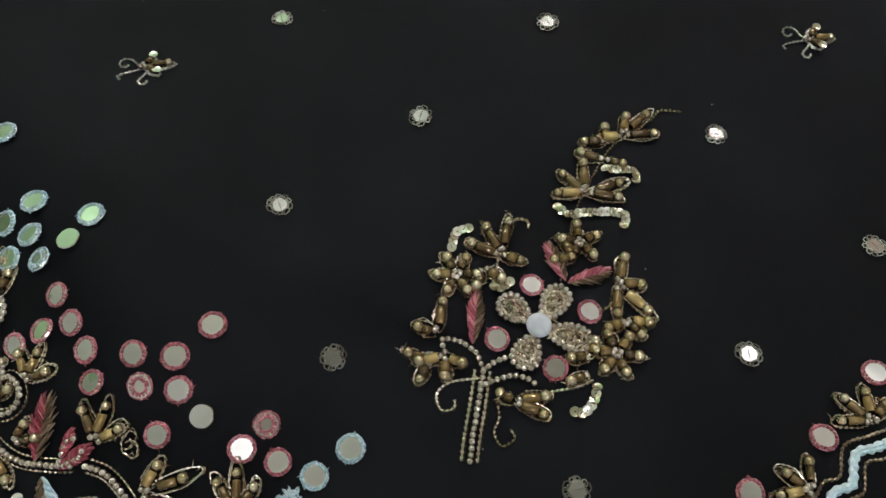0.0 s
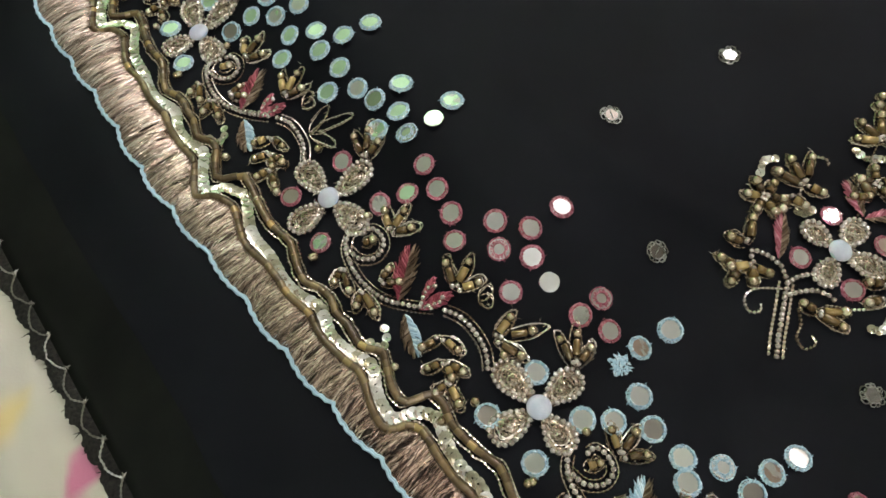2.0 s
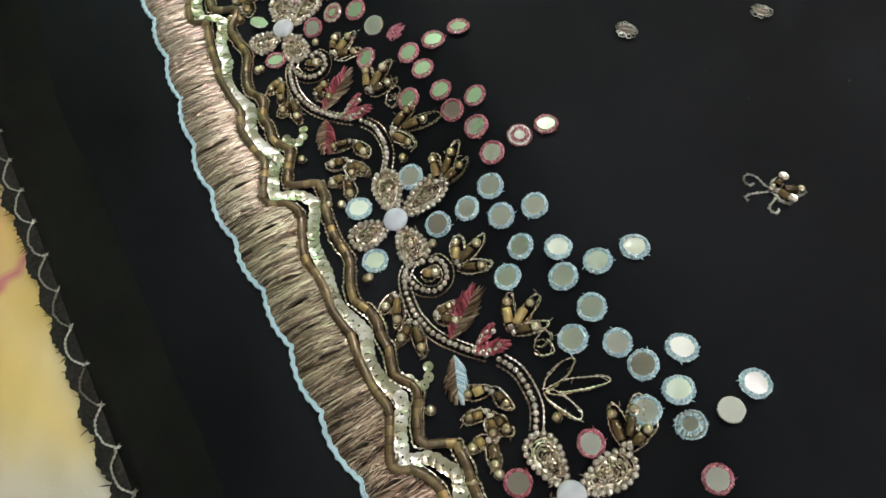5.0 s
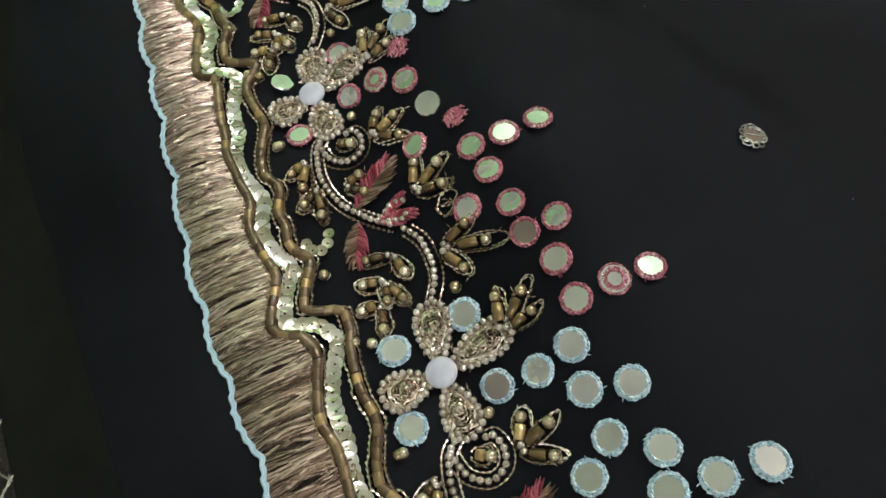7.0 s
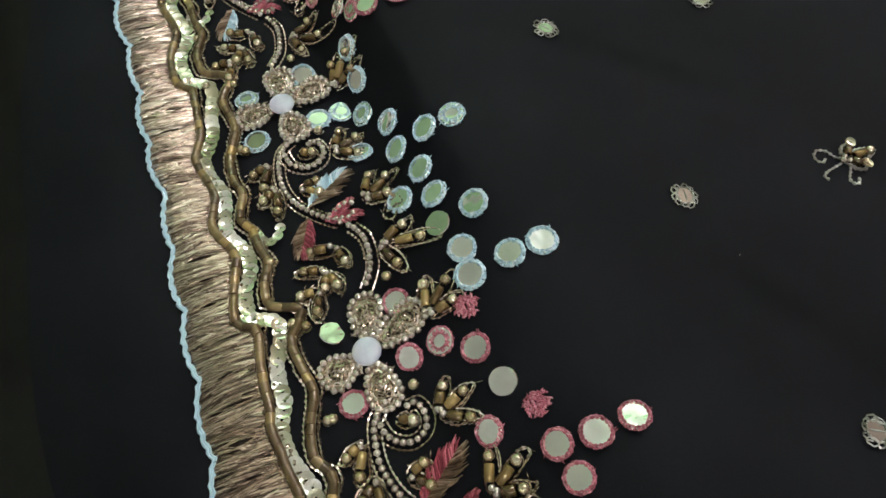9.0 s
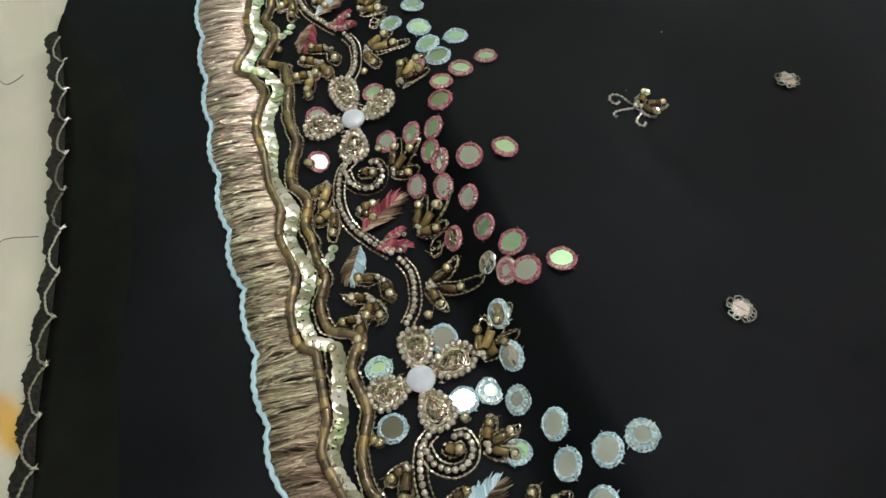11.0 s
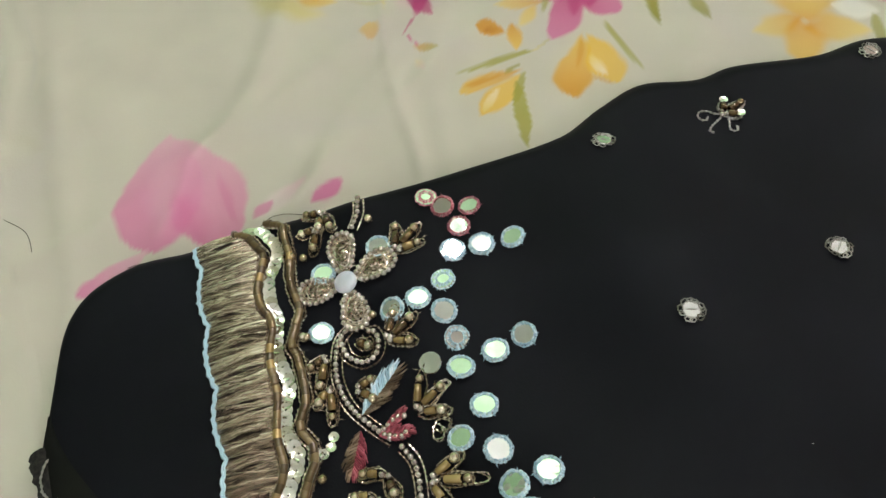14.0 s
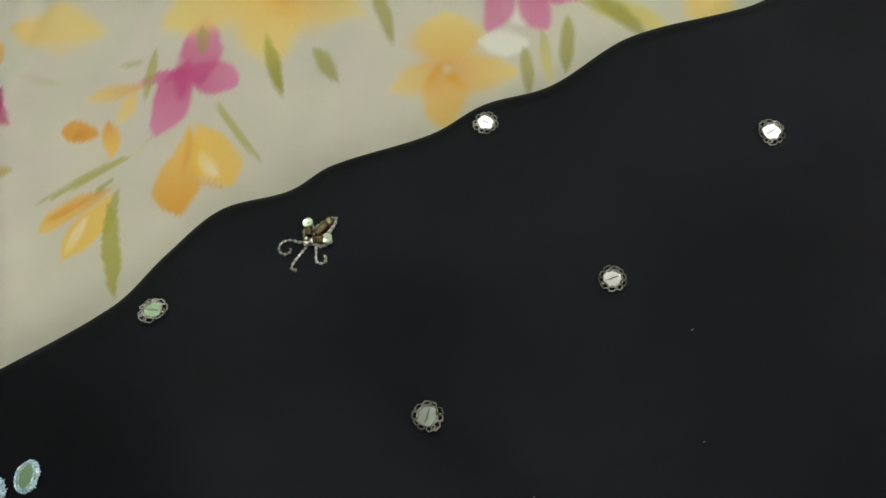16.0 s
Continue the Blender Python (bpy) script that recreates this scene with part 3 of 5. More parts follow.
    p.petal(191, 427, 182, 401, 6, OLIVE, MOSS, 0.5, 0.9)
    p.petal(200, 412, 199, 392, 7, OLIVE, MOSS, 0.5, 0.9)
    p.petal(232, 422, 221, 394, 7, OLIVE, MOSS, 0.5, 0.9)
    p.petal(160, 446, 145, 428, 5, OLIVE, OLIVE, 0.5, 0.8)
    p.petal(176, 444, 170, 432, 6, OLIVE, MOSS, 0.5, 0.8)
    # yellow flower by the fold
    p.petal(227, 372, 243, 396, 32, AMBER, LEMON, 0.5, 0.95, 0.6)
    p.petal(226, 376, 247, 358, 20, AMBER, LEMON, 0.5, 0.9)
    p.petal(232, 376, 208, 382, 16, AMBER, LEMON, 0.6, 0.9)
    p.petal(231, 379, 214, 357, 20, AMBER, YELLOW, 0.5, 0.9)
    p.petal(243, 380, 256, 366, 14, WHITE, WHITE, 0.5, 0.9)
    p.petal(258, 372, 262, 388, 10, WHITE, WHITE, 0.6, 0.8)
    # magenta bloom
    p.petal(268, 392, 248, 379, 13, MAGENTA, ROSE, 0.4, 0.95, 0.6)
    p.petal(270, 392, 262, 366, 13, MAGENTA, ROSE, 0.4, 0.95, 0.6)
    p.petal(268, 392, 280, 369, 14, MAGENTA, ROSE, 0.4, 0.95, 0.6)
    p.petal(262, 384, 270, 400, 24, MAGENTA, ROSE, 0.4, 0.95, 0.5)
    p.petal(277, 372, 296, 338, 12, OLIVE, LEMON, 0.6, 0.85)
    p.petal(283, 372, 286, 342, 9, OLIVE, MOSS, 0.6, 0.8)
    p.petal(254, 368, 243, 350, 6, OLIVE, MOSS, 0.5, 0.9)
    p.petal(272, 368, 256, 349, 7, OLIVE, MOSS, 0.5, 0.9)
    p.petal(262, 370, 250, 348, 5, OLIVE, LEMON, 0.6, 0.8)
    p.petal(318, 352, 300, 328, 22, YELLOW, LEMON, 0.6, 0.8)
    p.petal(296, 372, 330, 340, 24, YELLOW, LEMON, 0.7, 0.8)
    p.petal(330, 345, 350, 300, 26, MAGENTA, ROSE, 0.5, 0.9)
    # magenta and yellow further over
    p.petal(120, 490, 150, 462, 26, YELLOW, LEMON, 0.6, 0.8)
    p.petal(40, 500, 70, 470, 24, OLIVE, LEMON, 0.8, 0.6)
    # amber bloom beneath the laced edge
    p.petal(-128, 100, -92, 8, 60, AMBER, LEMON, 0.8, 0.95, 0.4)
    p.petal(-150, 70, -96, -30, 62, YELLOW, LEMON, 0.9, 0.85, 0.5)
    p.petal(-124, 44, -100, 55, 5, MAGENTA, MAGENTA, 0.5, 0.9)
    p.petal(-110, 106, -96, 84, 22, AMBER, AMBER, 0.6, 0.9)
    p.petal(-112, -125, -88, -108, 14, MAGENTA, ROSE, 0.5, 0.9)
    p.petal(-132, -96, -104, -84, 20, YELLOW, LEMON, 0.8, 0.6)
    p.petal(-104, 212, -86, 180, 14, AMBER, YELLOW, 0.6, 0.9)


def sheet_height(x, y):
    z = sheet_base(x, y) + 0.0016 * noise.noise((x * 11, y * 7, 2.0)) + 0.0007 * noise.noise((x * 36 + y * 20, y * 30, 4.0))
    # soft drawn-up creases
    for cx, cy, ang, w, h in ((0.072, 0.40, 1.33, 0.0030, 0.0008), (0.088, 0.41, 1.2, 0.005, 0.0007), (0.015, 0.45, 0.9, 0.006, 0.0012), (-0.055, 0.43, 1.45, 0.0055, 0.0009), (0.04, 0.45, 0.35, 0.006, 0.0010),
                          (0.13, 0.45, 0.5, 0.006, 0.0011), (-0.115, 0.33, 1.3, 0.005, 0.0012), (-0.10, 0.29, 0.7, 0.006, 0.0010), (0.20, 0.40, 0.9, 0.007, 0.0010), (-0.12, -0.06, 0.5, 0.006, 0.0010)):
        s = (x - cx) * math.sin(ang) - (y - cy) * math.cos(ang)
        s += 0.006 * noise.noise((x * 20, y * 20, cx * 50))
        z += h * math.exp(-(s / w) ** 2)
    free = smooth(0.004, 0.022, y - top_edge(x)) if x > -0.075 else smooth(0.006, 0.02, left_edge(y) - x)
    base = sheet_base(x, y)
    return min(z, base + 0.0012) * (1 - free) + (z + (z - base) * 1.2) * free


def sheet():
    """Bed sheet: fine where its print is seen, coarse outwards, hanging down the sides of the bed."""
    def axis(lo, a, b, hi, step):
        fine = list(np.arange(a, b + 1e-6, step))
        return [lo, lo + 0.02] + list(np.linspace(lo + 0.1, a - 0.03, 8)) + fine + list(np.linspace(b + 0.03, hi - 0.1, 8)) + [hi - 0.02, hi]
    xs = axis(-0.80, -0.165, 0.36, 1.0, 0.00125)
    ys = sorted(axis(-0.95, -0.16, 0.10, 1.05, 0.003)[:-10] + list(np.arange(0.103, 0.34, 0.0022)) + list(np.arange(0.34, 0.52, 0.00125)) + list(np.linspace(0.55, 0.95, 6)) + [1.03, 1.05])
    nx, ny = len(xs), len(ys)
    co = np.empty((ny * nx, 3))
    k = 0
    for y in ys:
        for x in xs:
            edge = x < -0.79 or x > 0.99 or y < -0.94 or y > 1.04
            co[k] = (x, y, -0.40 if edge else sheet_height(x, y))
            k += 1
    idx = np.arange(nx * ny).reshape(ny, nx)
    faces = np.stack([idx[:-1, :-1], idx[:-1, 1:], idx[1:, 1:], idx[1:, :-1]], -1).reshape(-1, 4)
    me = bpy.data.meshes.new("bed_sheet")
    me.from_pydata(co.tolist(), [], faces.tolist())
    me.polygons.foreach_set("use_smooth", [True] * len(me.polygons))
    spread = np.array([(0.174 - sheet_base(x, y)) / (0.174 - SHEET_Z) for x, y in co[:, :2]])
    p = Print(108.6 + (co[:, 0] * 1000 - 108.6) / spread, 254.5 + (co[:, 1] * 1000 - 254.5) / spread)
    paint(p)
    rgba = np.ones((nx * ny, 4), dtype=np.float32)
    rgba[:, :3] = p.rgb
    at = me.attributes.new("print", "FLOAT_COLOR", "POINT")
    at.data.foreach_set("color", rgba.ravel())
    m = material("printed_cotton", (0.6, 0.56, 0.43), 0.85, 0.0, Specular_IOR_Level=0.2)
    b = m.node_tree.nodes["Principled BSDF"]
    a = m.node_tree.nodes.new("ShaderNodeAttribute")
    a.attribute_name = "print"
    link(m, a, "Color", b, "Base Color")
    co2 = m.node_tree.nodes.new("ShaderNodeTexCoord")
    no = node(m, "ShaderNodeTexNoise", Scale=1100.0, Detail=2.0)
    link(m, co2, "Object", no, "Vector")
    bu = node(m, "ShaderNodeBump", Strength=0.25, Distance=0.0002)
    link(m, no, "Fac", bu, "Height")
    link(m, bu, "Normal", b, "Normal")
    me.materials.append(m)
    ob = put("bed_sheet", me)
    tagged(ob, "cream cotton bed sheet printed with pink and yellow flowers", "bed sheet")


sheet()
MATTRESS = grain(material("mattress_ticking", (0.6, 0.58, 0.52), 0.9), 40, [(0.3, (0.55, 0.53, 0.48)), (0.7, (0.64, 0.62, 0.56))])
tagged(box("mattress", (1.70, 1.90, 0.495), (0.10, 0.05, -0.279), MATTRESS), "pale mattress under the printed sheet", "mattress")


# ---- the black cloth ----
def black_cloth():
    y0, x1 = -0.62, 0.60
    ts = [1 - (1 - k / 420) ** 1.0 for k in range(421)]
    ss = [(k / 330) for k in range(331)]
    verts, faces = [], []
    for t in ts:
        for s in ss:
            x = left_edge(0.1) + s * (x1 - left_edge(0.1))
            y = y0
            for _ in range(5):
                y = y0 + t * (top_edge(x) - y0)
                xl = left_edge(y)
                x = xl + (s ** 1.25) * (x1 - xl)
            verts.append((x, y, height(x, y)))
    n = len(ss)
    for a in range(len(ts) - 1):
        for b in range(n - 1):
            k = a * n + b
            faces.append((k, k + 1, k + n + 1, k + n))
    # turned under at the fold
    last = (len(ts) - 1) * n
    start = len(verts)
    for b in range(n):
        x, y, z = verts[last + b]
        verts.append((x, y - 0.002, z - 0.0030))
    for b in range(n):
        x, y, z = verts[last + b]
        verts.append((x, y - 0.007, min(z - 0.0032, sheet_base(x, y) + 0.0006)))
    for b in range(n - 1):
        faces.append((last + b, last + b + 1, start + b + 1, start + b))
        faces.append((start + b, start + b + 1, start + n + b + 1, start + n + b))
    me = bpy.data.meshes.new("black_cloth")
    me.from_pydata(verts, [], faces)
    me.polygons.foreach_set("use_smooth", [True] * len(faces))
    me.materials.append(BLACK)
    ob = put("black_cloth", me)
    tagged(ob, "black georgette cloth folded over on the printed bed sheet", "cloth")
    return ob


CLOTH = black_cloth()


def lace_edge():
    """Frayed black trim with a silver scalloped thread along the free edge."""
    trim = put("lace_trim", None, None, on_cloth(left_edge(0.1), 0.1))
    tagged(trim, "frayed black lace trim with silver scalloped thread", "trim")
    bm = bmesh.new()
    prev = None
    y = -0.30
    while y < 0.336:
        x = left_edge(y)
        ph = (y / 0.0135) % 1.0
        out = 0.0018 + 0.0018 * math.sin(math.pi * ph) * (1 + 0.5 * noise.noise((y * 60, 1.0, 2.0))) + rnd.uniform(0, 0.0010)
        row = [bm.verts.new((x + dx, y, max(SHEET_Z + 0.0008, height(x + 0.001, y)) + dz)) for dx, dz in ((0.003, 0.0006), (0.0, 0.0011), (-out * 0.6, 0.0006), (-out, -0.0002))]
        if prev:
            for k in range(3):
                bm.faces.new((prev[k], prev[k + 1], row[k + 1], row[k]))
        prev = row
        y += 0.0009
    bmesh.ops.solidify(bm, geom=bm.faces[:], thickness=0.0006)
    # stray fibres
    y = -0.30
    while y < 0.33:
        x = left_edge(y) - rnd.uniform(0.001, 0.0035)
        z = SHEET_Z + rnd.uniform(0.0012, 0.003)
        add_stitch(bm, (x + 0.002, y, z), (x - rnd.uniform(0.0005, 0.0028), y + rnd.uniform(-0.002, 0.002), z), 0.00022, 0.0002)
        y += rnd.uniform(0.0006, 0.002)
    put("fringe", mesh_of("fringe", bm, LACE), trim)
    bm = bmesh.new()
    prev = None
    y = -0.60
    while y < 0.345:
        x = left_edge(y) + 0.0005
        wd = 0.026 + 0.0025 * noise.noise((y * 14, 3.0, 0.0)) + 0.001 * noise.noise((y * 60, 5.0, 0.0))
        wd *= 1 - 0.85 * smooth(0.28, 0.345, y)
        row = [bm.verts.new((x + wd * f, y, height(x + wd * f, y) + 0.0007 - 0.0012 * f ** 6)) for f in (0.0, 0.2, 0.4, 0.6, 0.8, 0.92, 1.0)]
        if prev:
            for k in range(6):
                bm.faces.new((prev[k], prev[k + 1], row[k + 1], row[k]))
        prev = row
        y += 0.004
    bmesh.ops.solidify(bm, geom=bm.faces[:], thickness=0.0004)
    put("net_band", mesh_of("net_band", bm, NET), trim, None, "dull black net strip")
    bm = bmesh.new()
    y = -0.29
    while y < 0.33:
        pts = []
        for k in range(9):
            f = k / 8
            yy = y + 0.0135 * f
            xx = left_edge(yy) + 0.0026 - 0.0034 * math.sin(math.pi * f) ** 0.8
            pts.append((xx, yy))
        pts = [(a + rnd.uniform(-0.0003, 0.0003), b) for a, b in pts]
        cord_on_cloth(bm, pts, 0.00030, 0.0012, 0.0007, 0.4)
        x = left_edge(y) + 0.003
        for _ in range(4):
            d = rnd.uniform(0, 6.28)
            z = height(x, y) + 0.0021
            add_stitch(bm, (x - 0.001 * math.cos(d), y - 0.001 * math.sin(d), z), (x + 0.0014 * math.cos(d), y + 0.0014 * math.sin(d), z), 0.0003, 0.0003)
        y += 0.0135
    put("scallop_thread", mesh_of("scallop_thread", bm, SILVER, False), trim, None, "tarnished silver thread")


lace_edge()

# ---- the border: corded scallop, bronze band, bead and sequin lines ----
P0, P1 = -0.85, 6.42


CORD_KNOTS = [(-80, -42.0), (20, -41.6), (55, -41.4), (85, -40.4), (108, -41.6), (135, -43.2), (166, -42.6), (190, -43.6), (220, -43.6), (246, -41.2), (275, -39.2), (304, -38.5),
              (325, -37.2), (346, -38.6), (376, -38.9), (404, -41.4), (440, -42.8), (500, -43.2), (560, -43.2)]
# where the stepped lines jog along the border, and where a regular repeat would put it
JOGS = [(-65, -65), (22, 22), (112, 109), (198, 196), (279, 283), (364, 370), (462, 457), (549, 544), (620, 615)]


# how far the lines lie inwards of their regular run
LINE_DRIFT = [(-60, -2.0), (30, -3.0), (60, -2.4), (90, -1.9), (112, -0.8), (140, 0.0), (165, -0.6), (182, 0.6), (200, 1.8), (220, 1.0), (248, 1.3), (268, 2.2), (287, 4.2), (305, 2.6), (322, 1.2),
              (345, 1.8), (362, 3.2), (380, 1.7), (402, 0.8), (422, -1.2), (450, -1.0), (480, 0.0), (520, 1.8), (545, 1.0)]


def in_step(ly):
    """Place in the regular repeat of a place along the border."""
    for (a, p), (b, q) in zip(JOGS, JOGS[1:]):
        if ly <= b:
            return p + (q - p) * (ly - a) / (b - a)
    return ly


def scallop(ly):
    ph = (ly / 19.3) % 1.0
    return along(CORD_KNOTS, ly) - 2.0 * math.sin(math.pi * ph) ** 0.75 - 0.25 * math.sin(ly * 1.9)


def border_cord():
    bm = bmesh.new()
    pts = []
    k = P0 * 87
    while k < P1 * 87:
        x, y = border(0, scallop(k), k)
        if on_top(x, y, 0.0005):
            pts.append((x, y))
        k += 0.9
    bm.free()
    ob = put("border_cord", None, None, on_cloth(*pts[len(pts) // 2]))
    tagged(ob, "pale blue scalloped cord edging the bronze band", "cord")
    for side, r in ((0, 0.00037), (0.00058, 0.00033)):
        bm = bmesh.new()
        p3 = [(x + side, y, height(x + side, y) + 0.0009) for x, y in pts]
        add_tube(bm, p3, lambda q: r * (1.0 + (0.32 if q % 2 else -0.12)) * rnd.uniform(0.85, 1.15), 6)
        put("strand", mesh_of("strand", bm, BLUE), ob)


def bead_line_x(knots, ly):
    """Across-border offset of a line whose run repeats every section."""
    wave = 0.9 - 2.3 * abs(math.sin(math.pi * (ly + 4.0) / 21.75)) ** 1.3 + along(LINE_DRIFT, ly)
    q = (in_step(ly) + 65.0) % 87.0 - 65.0
    for (a, p), (b, r) in zip(knots, knots[1:]):
        if a <= q <= b:
            return p + (r - p) * (q - a) / (b - a) + wave
    return knots[-1][1] + wave


LINE_A = [(-65.0, -30.2), (-63.5, -31.6), (-62.0, -31.7), (-55.0, -29.2), (-49.0, -27.8), (-39.0, -26.8), (-30.0, -28.0), (-21.0, -26.6), (-13.0, -26.0), (-5.0, -28.2), (0.0, -27.8), (7.0, -25.8), (13.0, -25.4), (18.0, -26.4), (22.0, -27.6)]
LINE_S = [(-65.0, -23.8), (-63.0, -28.4), (-55.0, -26.6), (-49.0, -23.8), (-43.0, -24.4), (-35.0, -25.0), (-27.0, -24.0), (-17.0, -24.6), (-6.0, -25.6), (3.0, -23.6), (10.0, -21.6), (16.0, -20.6), (22.0, -22.8)]
LINE_B = [(-65.0, -15.6), (-61.5, -23.0), (-55.0, -21.4), (-48.0, -18.8), (-43.0, -21.0), (-36.0, -18.8), (-31.0, -20.4), (-22.5, -18.8), (-19.0, -20.2), (-11.0, -18.6), (-3.0, -17.4), (7.0, -16.8), (14.0, -17.8), (22.0, -15.4)]


def run_of(knots):
    pts = []
    k = P0 * 87
    while k < P1 * 87:
        x, y = border(0, bead_line_x(knots, k), k)
        if on_top(x, y, 0.0015):
            pts.append((x, y))
        k += 1.6
    return pts


def bronze_band():
    """Satin-stitched metallic band: fine threads laid across, drawn together at intervals."""
    band = put("bronze_band", None, None, on_cloth(*border(2, -36, 0)))
    tagged(band, "bronze metallic thread band gathered in close stitches", "embroidered band")
    bm = bmesh.new()
    prev = None
    k = P0 * 87
    while k < P1 * 87:
        ends = []
        for f in (0.0, 0.25, 0.5, 0.75, 1.0):
            lx = scallop(k) + 0.6 + f * (bead_line_x(LINE_A, k) - scallop(k) - 0.4)
            x, y = border(0, lx, k)
            ends.append((x, y, height(x, y) + 0.0004 + 0.0006 * math.sin(math.pi * f)))
        if on_top(ends[0][0], ends[0][1], 0.001) and on_top(ends[-1][0], ends[-1][1], 0.001):
            row = [bm.verts.new(e) for e in ends]
            if prev:
                for a in range(4):
                    bm.faces.new((prev[a], prev[a + 1], row[a + 1], row[a]))
            prev = row
        k += 1.5
    put("backing", mesh_of("backing", bm, BAND_BASE), band)
    verts, faces = [], []
    k = P0 * 87
    while k < P1 * 87:
        for layer in range(2):
            # stitches lean and gather towards every few millimetres
            j = k + rnd.uniform(-0.2, 0.2)
            cell = math.floor((k + 3.0 * noise.noise((k * 0.05, 8.0, 1.0))) / 8.7)
            off = noise.noise((cell * 3.7, 0.5, 0.0)) * 2.5
            mid = (cell + 0.5) * 8.7 + off
            pull = (mid - j) * 0.12 * (1 + noise.noise((k * 0.9, 1.0, layer)))
            skew = 1.4 * noise.noise((k * 0.07, 4.0, 0.0)) + 1.9 * noise.noise((k * 0.42, 9.0, layer)) + rnd.uniform(-0.9, 0.9)
            lx0, lx1 = scallop(j) + 0.7, bead_line_x(LINE_A, j) + 0.4 + rnd.uniform(-0.6, 0.3)
            if layer and rnd.random() < 0.5:
                lx0 += rnd.uniform(0, 5)
                lx1 -= rnd.uniform(0, 5)
            w = rnd.uniform(0.00011, 0.00021)
            ring0 = None
            ok = True
            loop = []
            for s in range(7):
                f = s / 6
                ly = j + skew * (f - 0.5) * 2 + pull * math.sin(math.pi * min(1, max(0, f * 1.25 - 0.1)))
                x, y = border(0, lx0 + (lx1 - lx0) * f, ly + rnd.uniform(-0.16, 0.16))
                ok = ok and on_top(x, y, 0.0008)
                hump = math.sin(math.pi * f) ** 0.6
                gather = 1 - 0.25 * abs(j - mid) / 4.35 + 0.5 * noise.noise((k * 0.6, 2.0, 5.0))
                z = height(x, y) + 0.0004 + hump * (0.0009 * gather + 0.0004) + layer * 0.00025 + rnd.uniform(0, 0.00042)
                loop.append((x, y, z))
            if not ok:
                continue
            b0 = len(verts)
            for x, y, z in loop:
                verts.extend(((x, y - w, z - w), (x, y, z + w), (x, y + w, z - w)))
            for s in range(6):
                q = b0 + s * 3
                faces.append((q, q + 1, q + 4, q + 3))
                faces.append((q + 1, q + 2, q + 5, q + 4))
        k += 0.21
    me = bpy.data.meshes.new("band_threads")
    me.from_pydata(verts, [], faces)
    me.materials.append(ZARI)
    tagged(put("band_threads", me, band, BASE[band.name]), kind="stuff")
    ob = band.children[-1]
    ob.matrix_basis = BASE[band.name].inverted()
    # a thin twisted cord along the inner side
    bm = bmesh.new()
    cord_on_cloth(bm, [(x - 0.0018, y) for x, y in run_of(LINE_A)], 0.00042, 0.0006, 0.0007, 0.4)
    put("inner_cord", mesh_of("inner_cord", bm, COPPER, False), band)


def bead_line(name, knots, label):
    """Bugle beads end to end along a wavy line, couched with metallic thread on both sides."""
    run = run_of(knots)
    line = put(name, None, None, on_cloth(*run[len(run) // 2]))
    tagged(line, label, "bead line", "bead lines of the border")
    pts = densify(run, 0.00255)
    for (xa, ya), (xb, yb) in zip(pts, pts[1:]):
        x, y = (xa + xb) / 2, (ya + yb) / 2
        if not on_top(x, y, 0.003):
            continue
        ang = math.degrees(math.atan2(yb - ya, xb - xa)) + rnd.uniform(-5, 5)
        m = on_cloth(x, y, 0.0014 + rnd.uniform(-0.0002, 0.0003), ang)
        put("bugle_bead", LINE_ME, line, m @ pose(0, 0, 0, rnd.uniform(0, 40), rnd.uniform(-4, 4), 0))
    for side in (-1, 1):
        bm = bmesh.new()
        cord_on_cloth(bm, [(x + side * 0.0018 + rnd.uniform(-0.0003, 0.0003), y + rnd.uniform(-0.0005, 0.0005)) for x, y in run], 0.00042, 0.0005, 0.0007, 0.4)
        put("couching_thread", mesh_of("couching_thread", bm, COIL, False), line)


def sequin_line():
    run = run_of(LINE_S)
    line = put("sequin_line", None, None, on_cloth(*run[len(run) // 2]))
    tagged(line, "wavy row of overlapping pale gold sequins", "sequin row")
    pts = densify(run, 0.0022)
    for (xa, ya), (xb, yb) in zip(pts, pts[1:]):
        if not on_top(xa, ya, 0.003):
            continue
        ang = math.degrees(math.atan2(yb - ya, xb - xa))
        lean = noise.noise((xa * 90, ya * 70, 3.3)) * 14
        m = on_cloth(xa, ya, 0.0010, ang + rnd.uniform(-8, 8), (0.11 + rnd.gauss(0, 0.05), -0.02 + rnd.gauss(0, 0.05))) @ pose(0, 0, 0, rnd.uniform(-5, 5) + lean, -6 + rnd.uniform(-5, 5), 0)
        put("sequin", SEQUIN_ME, line, m)


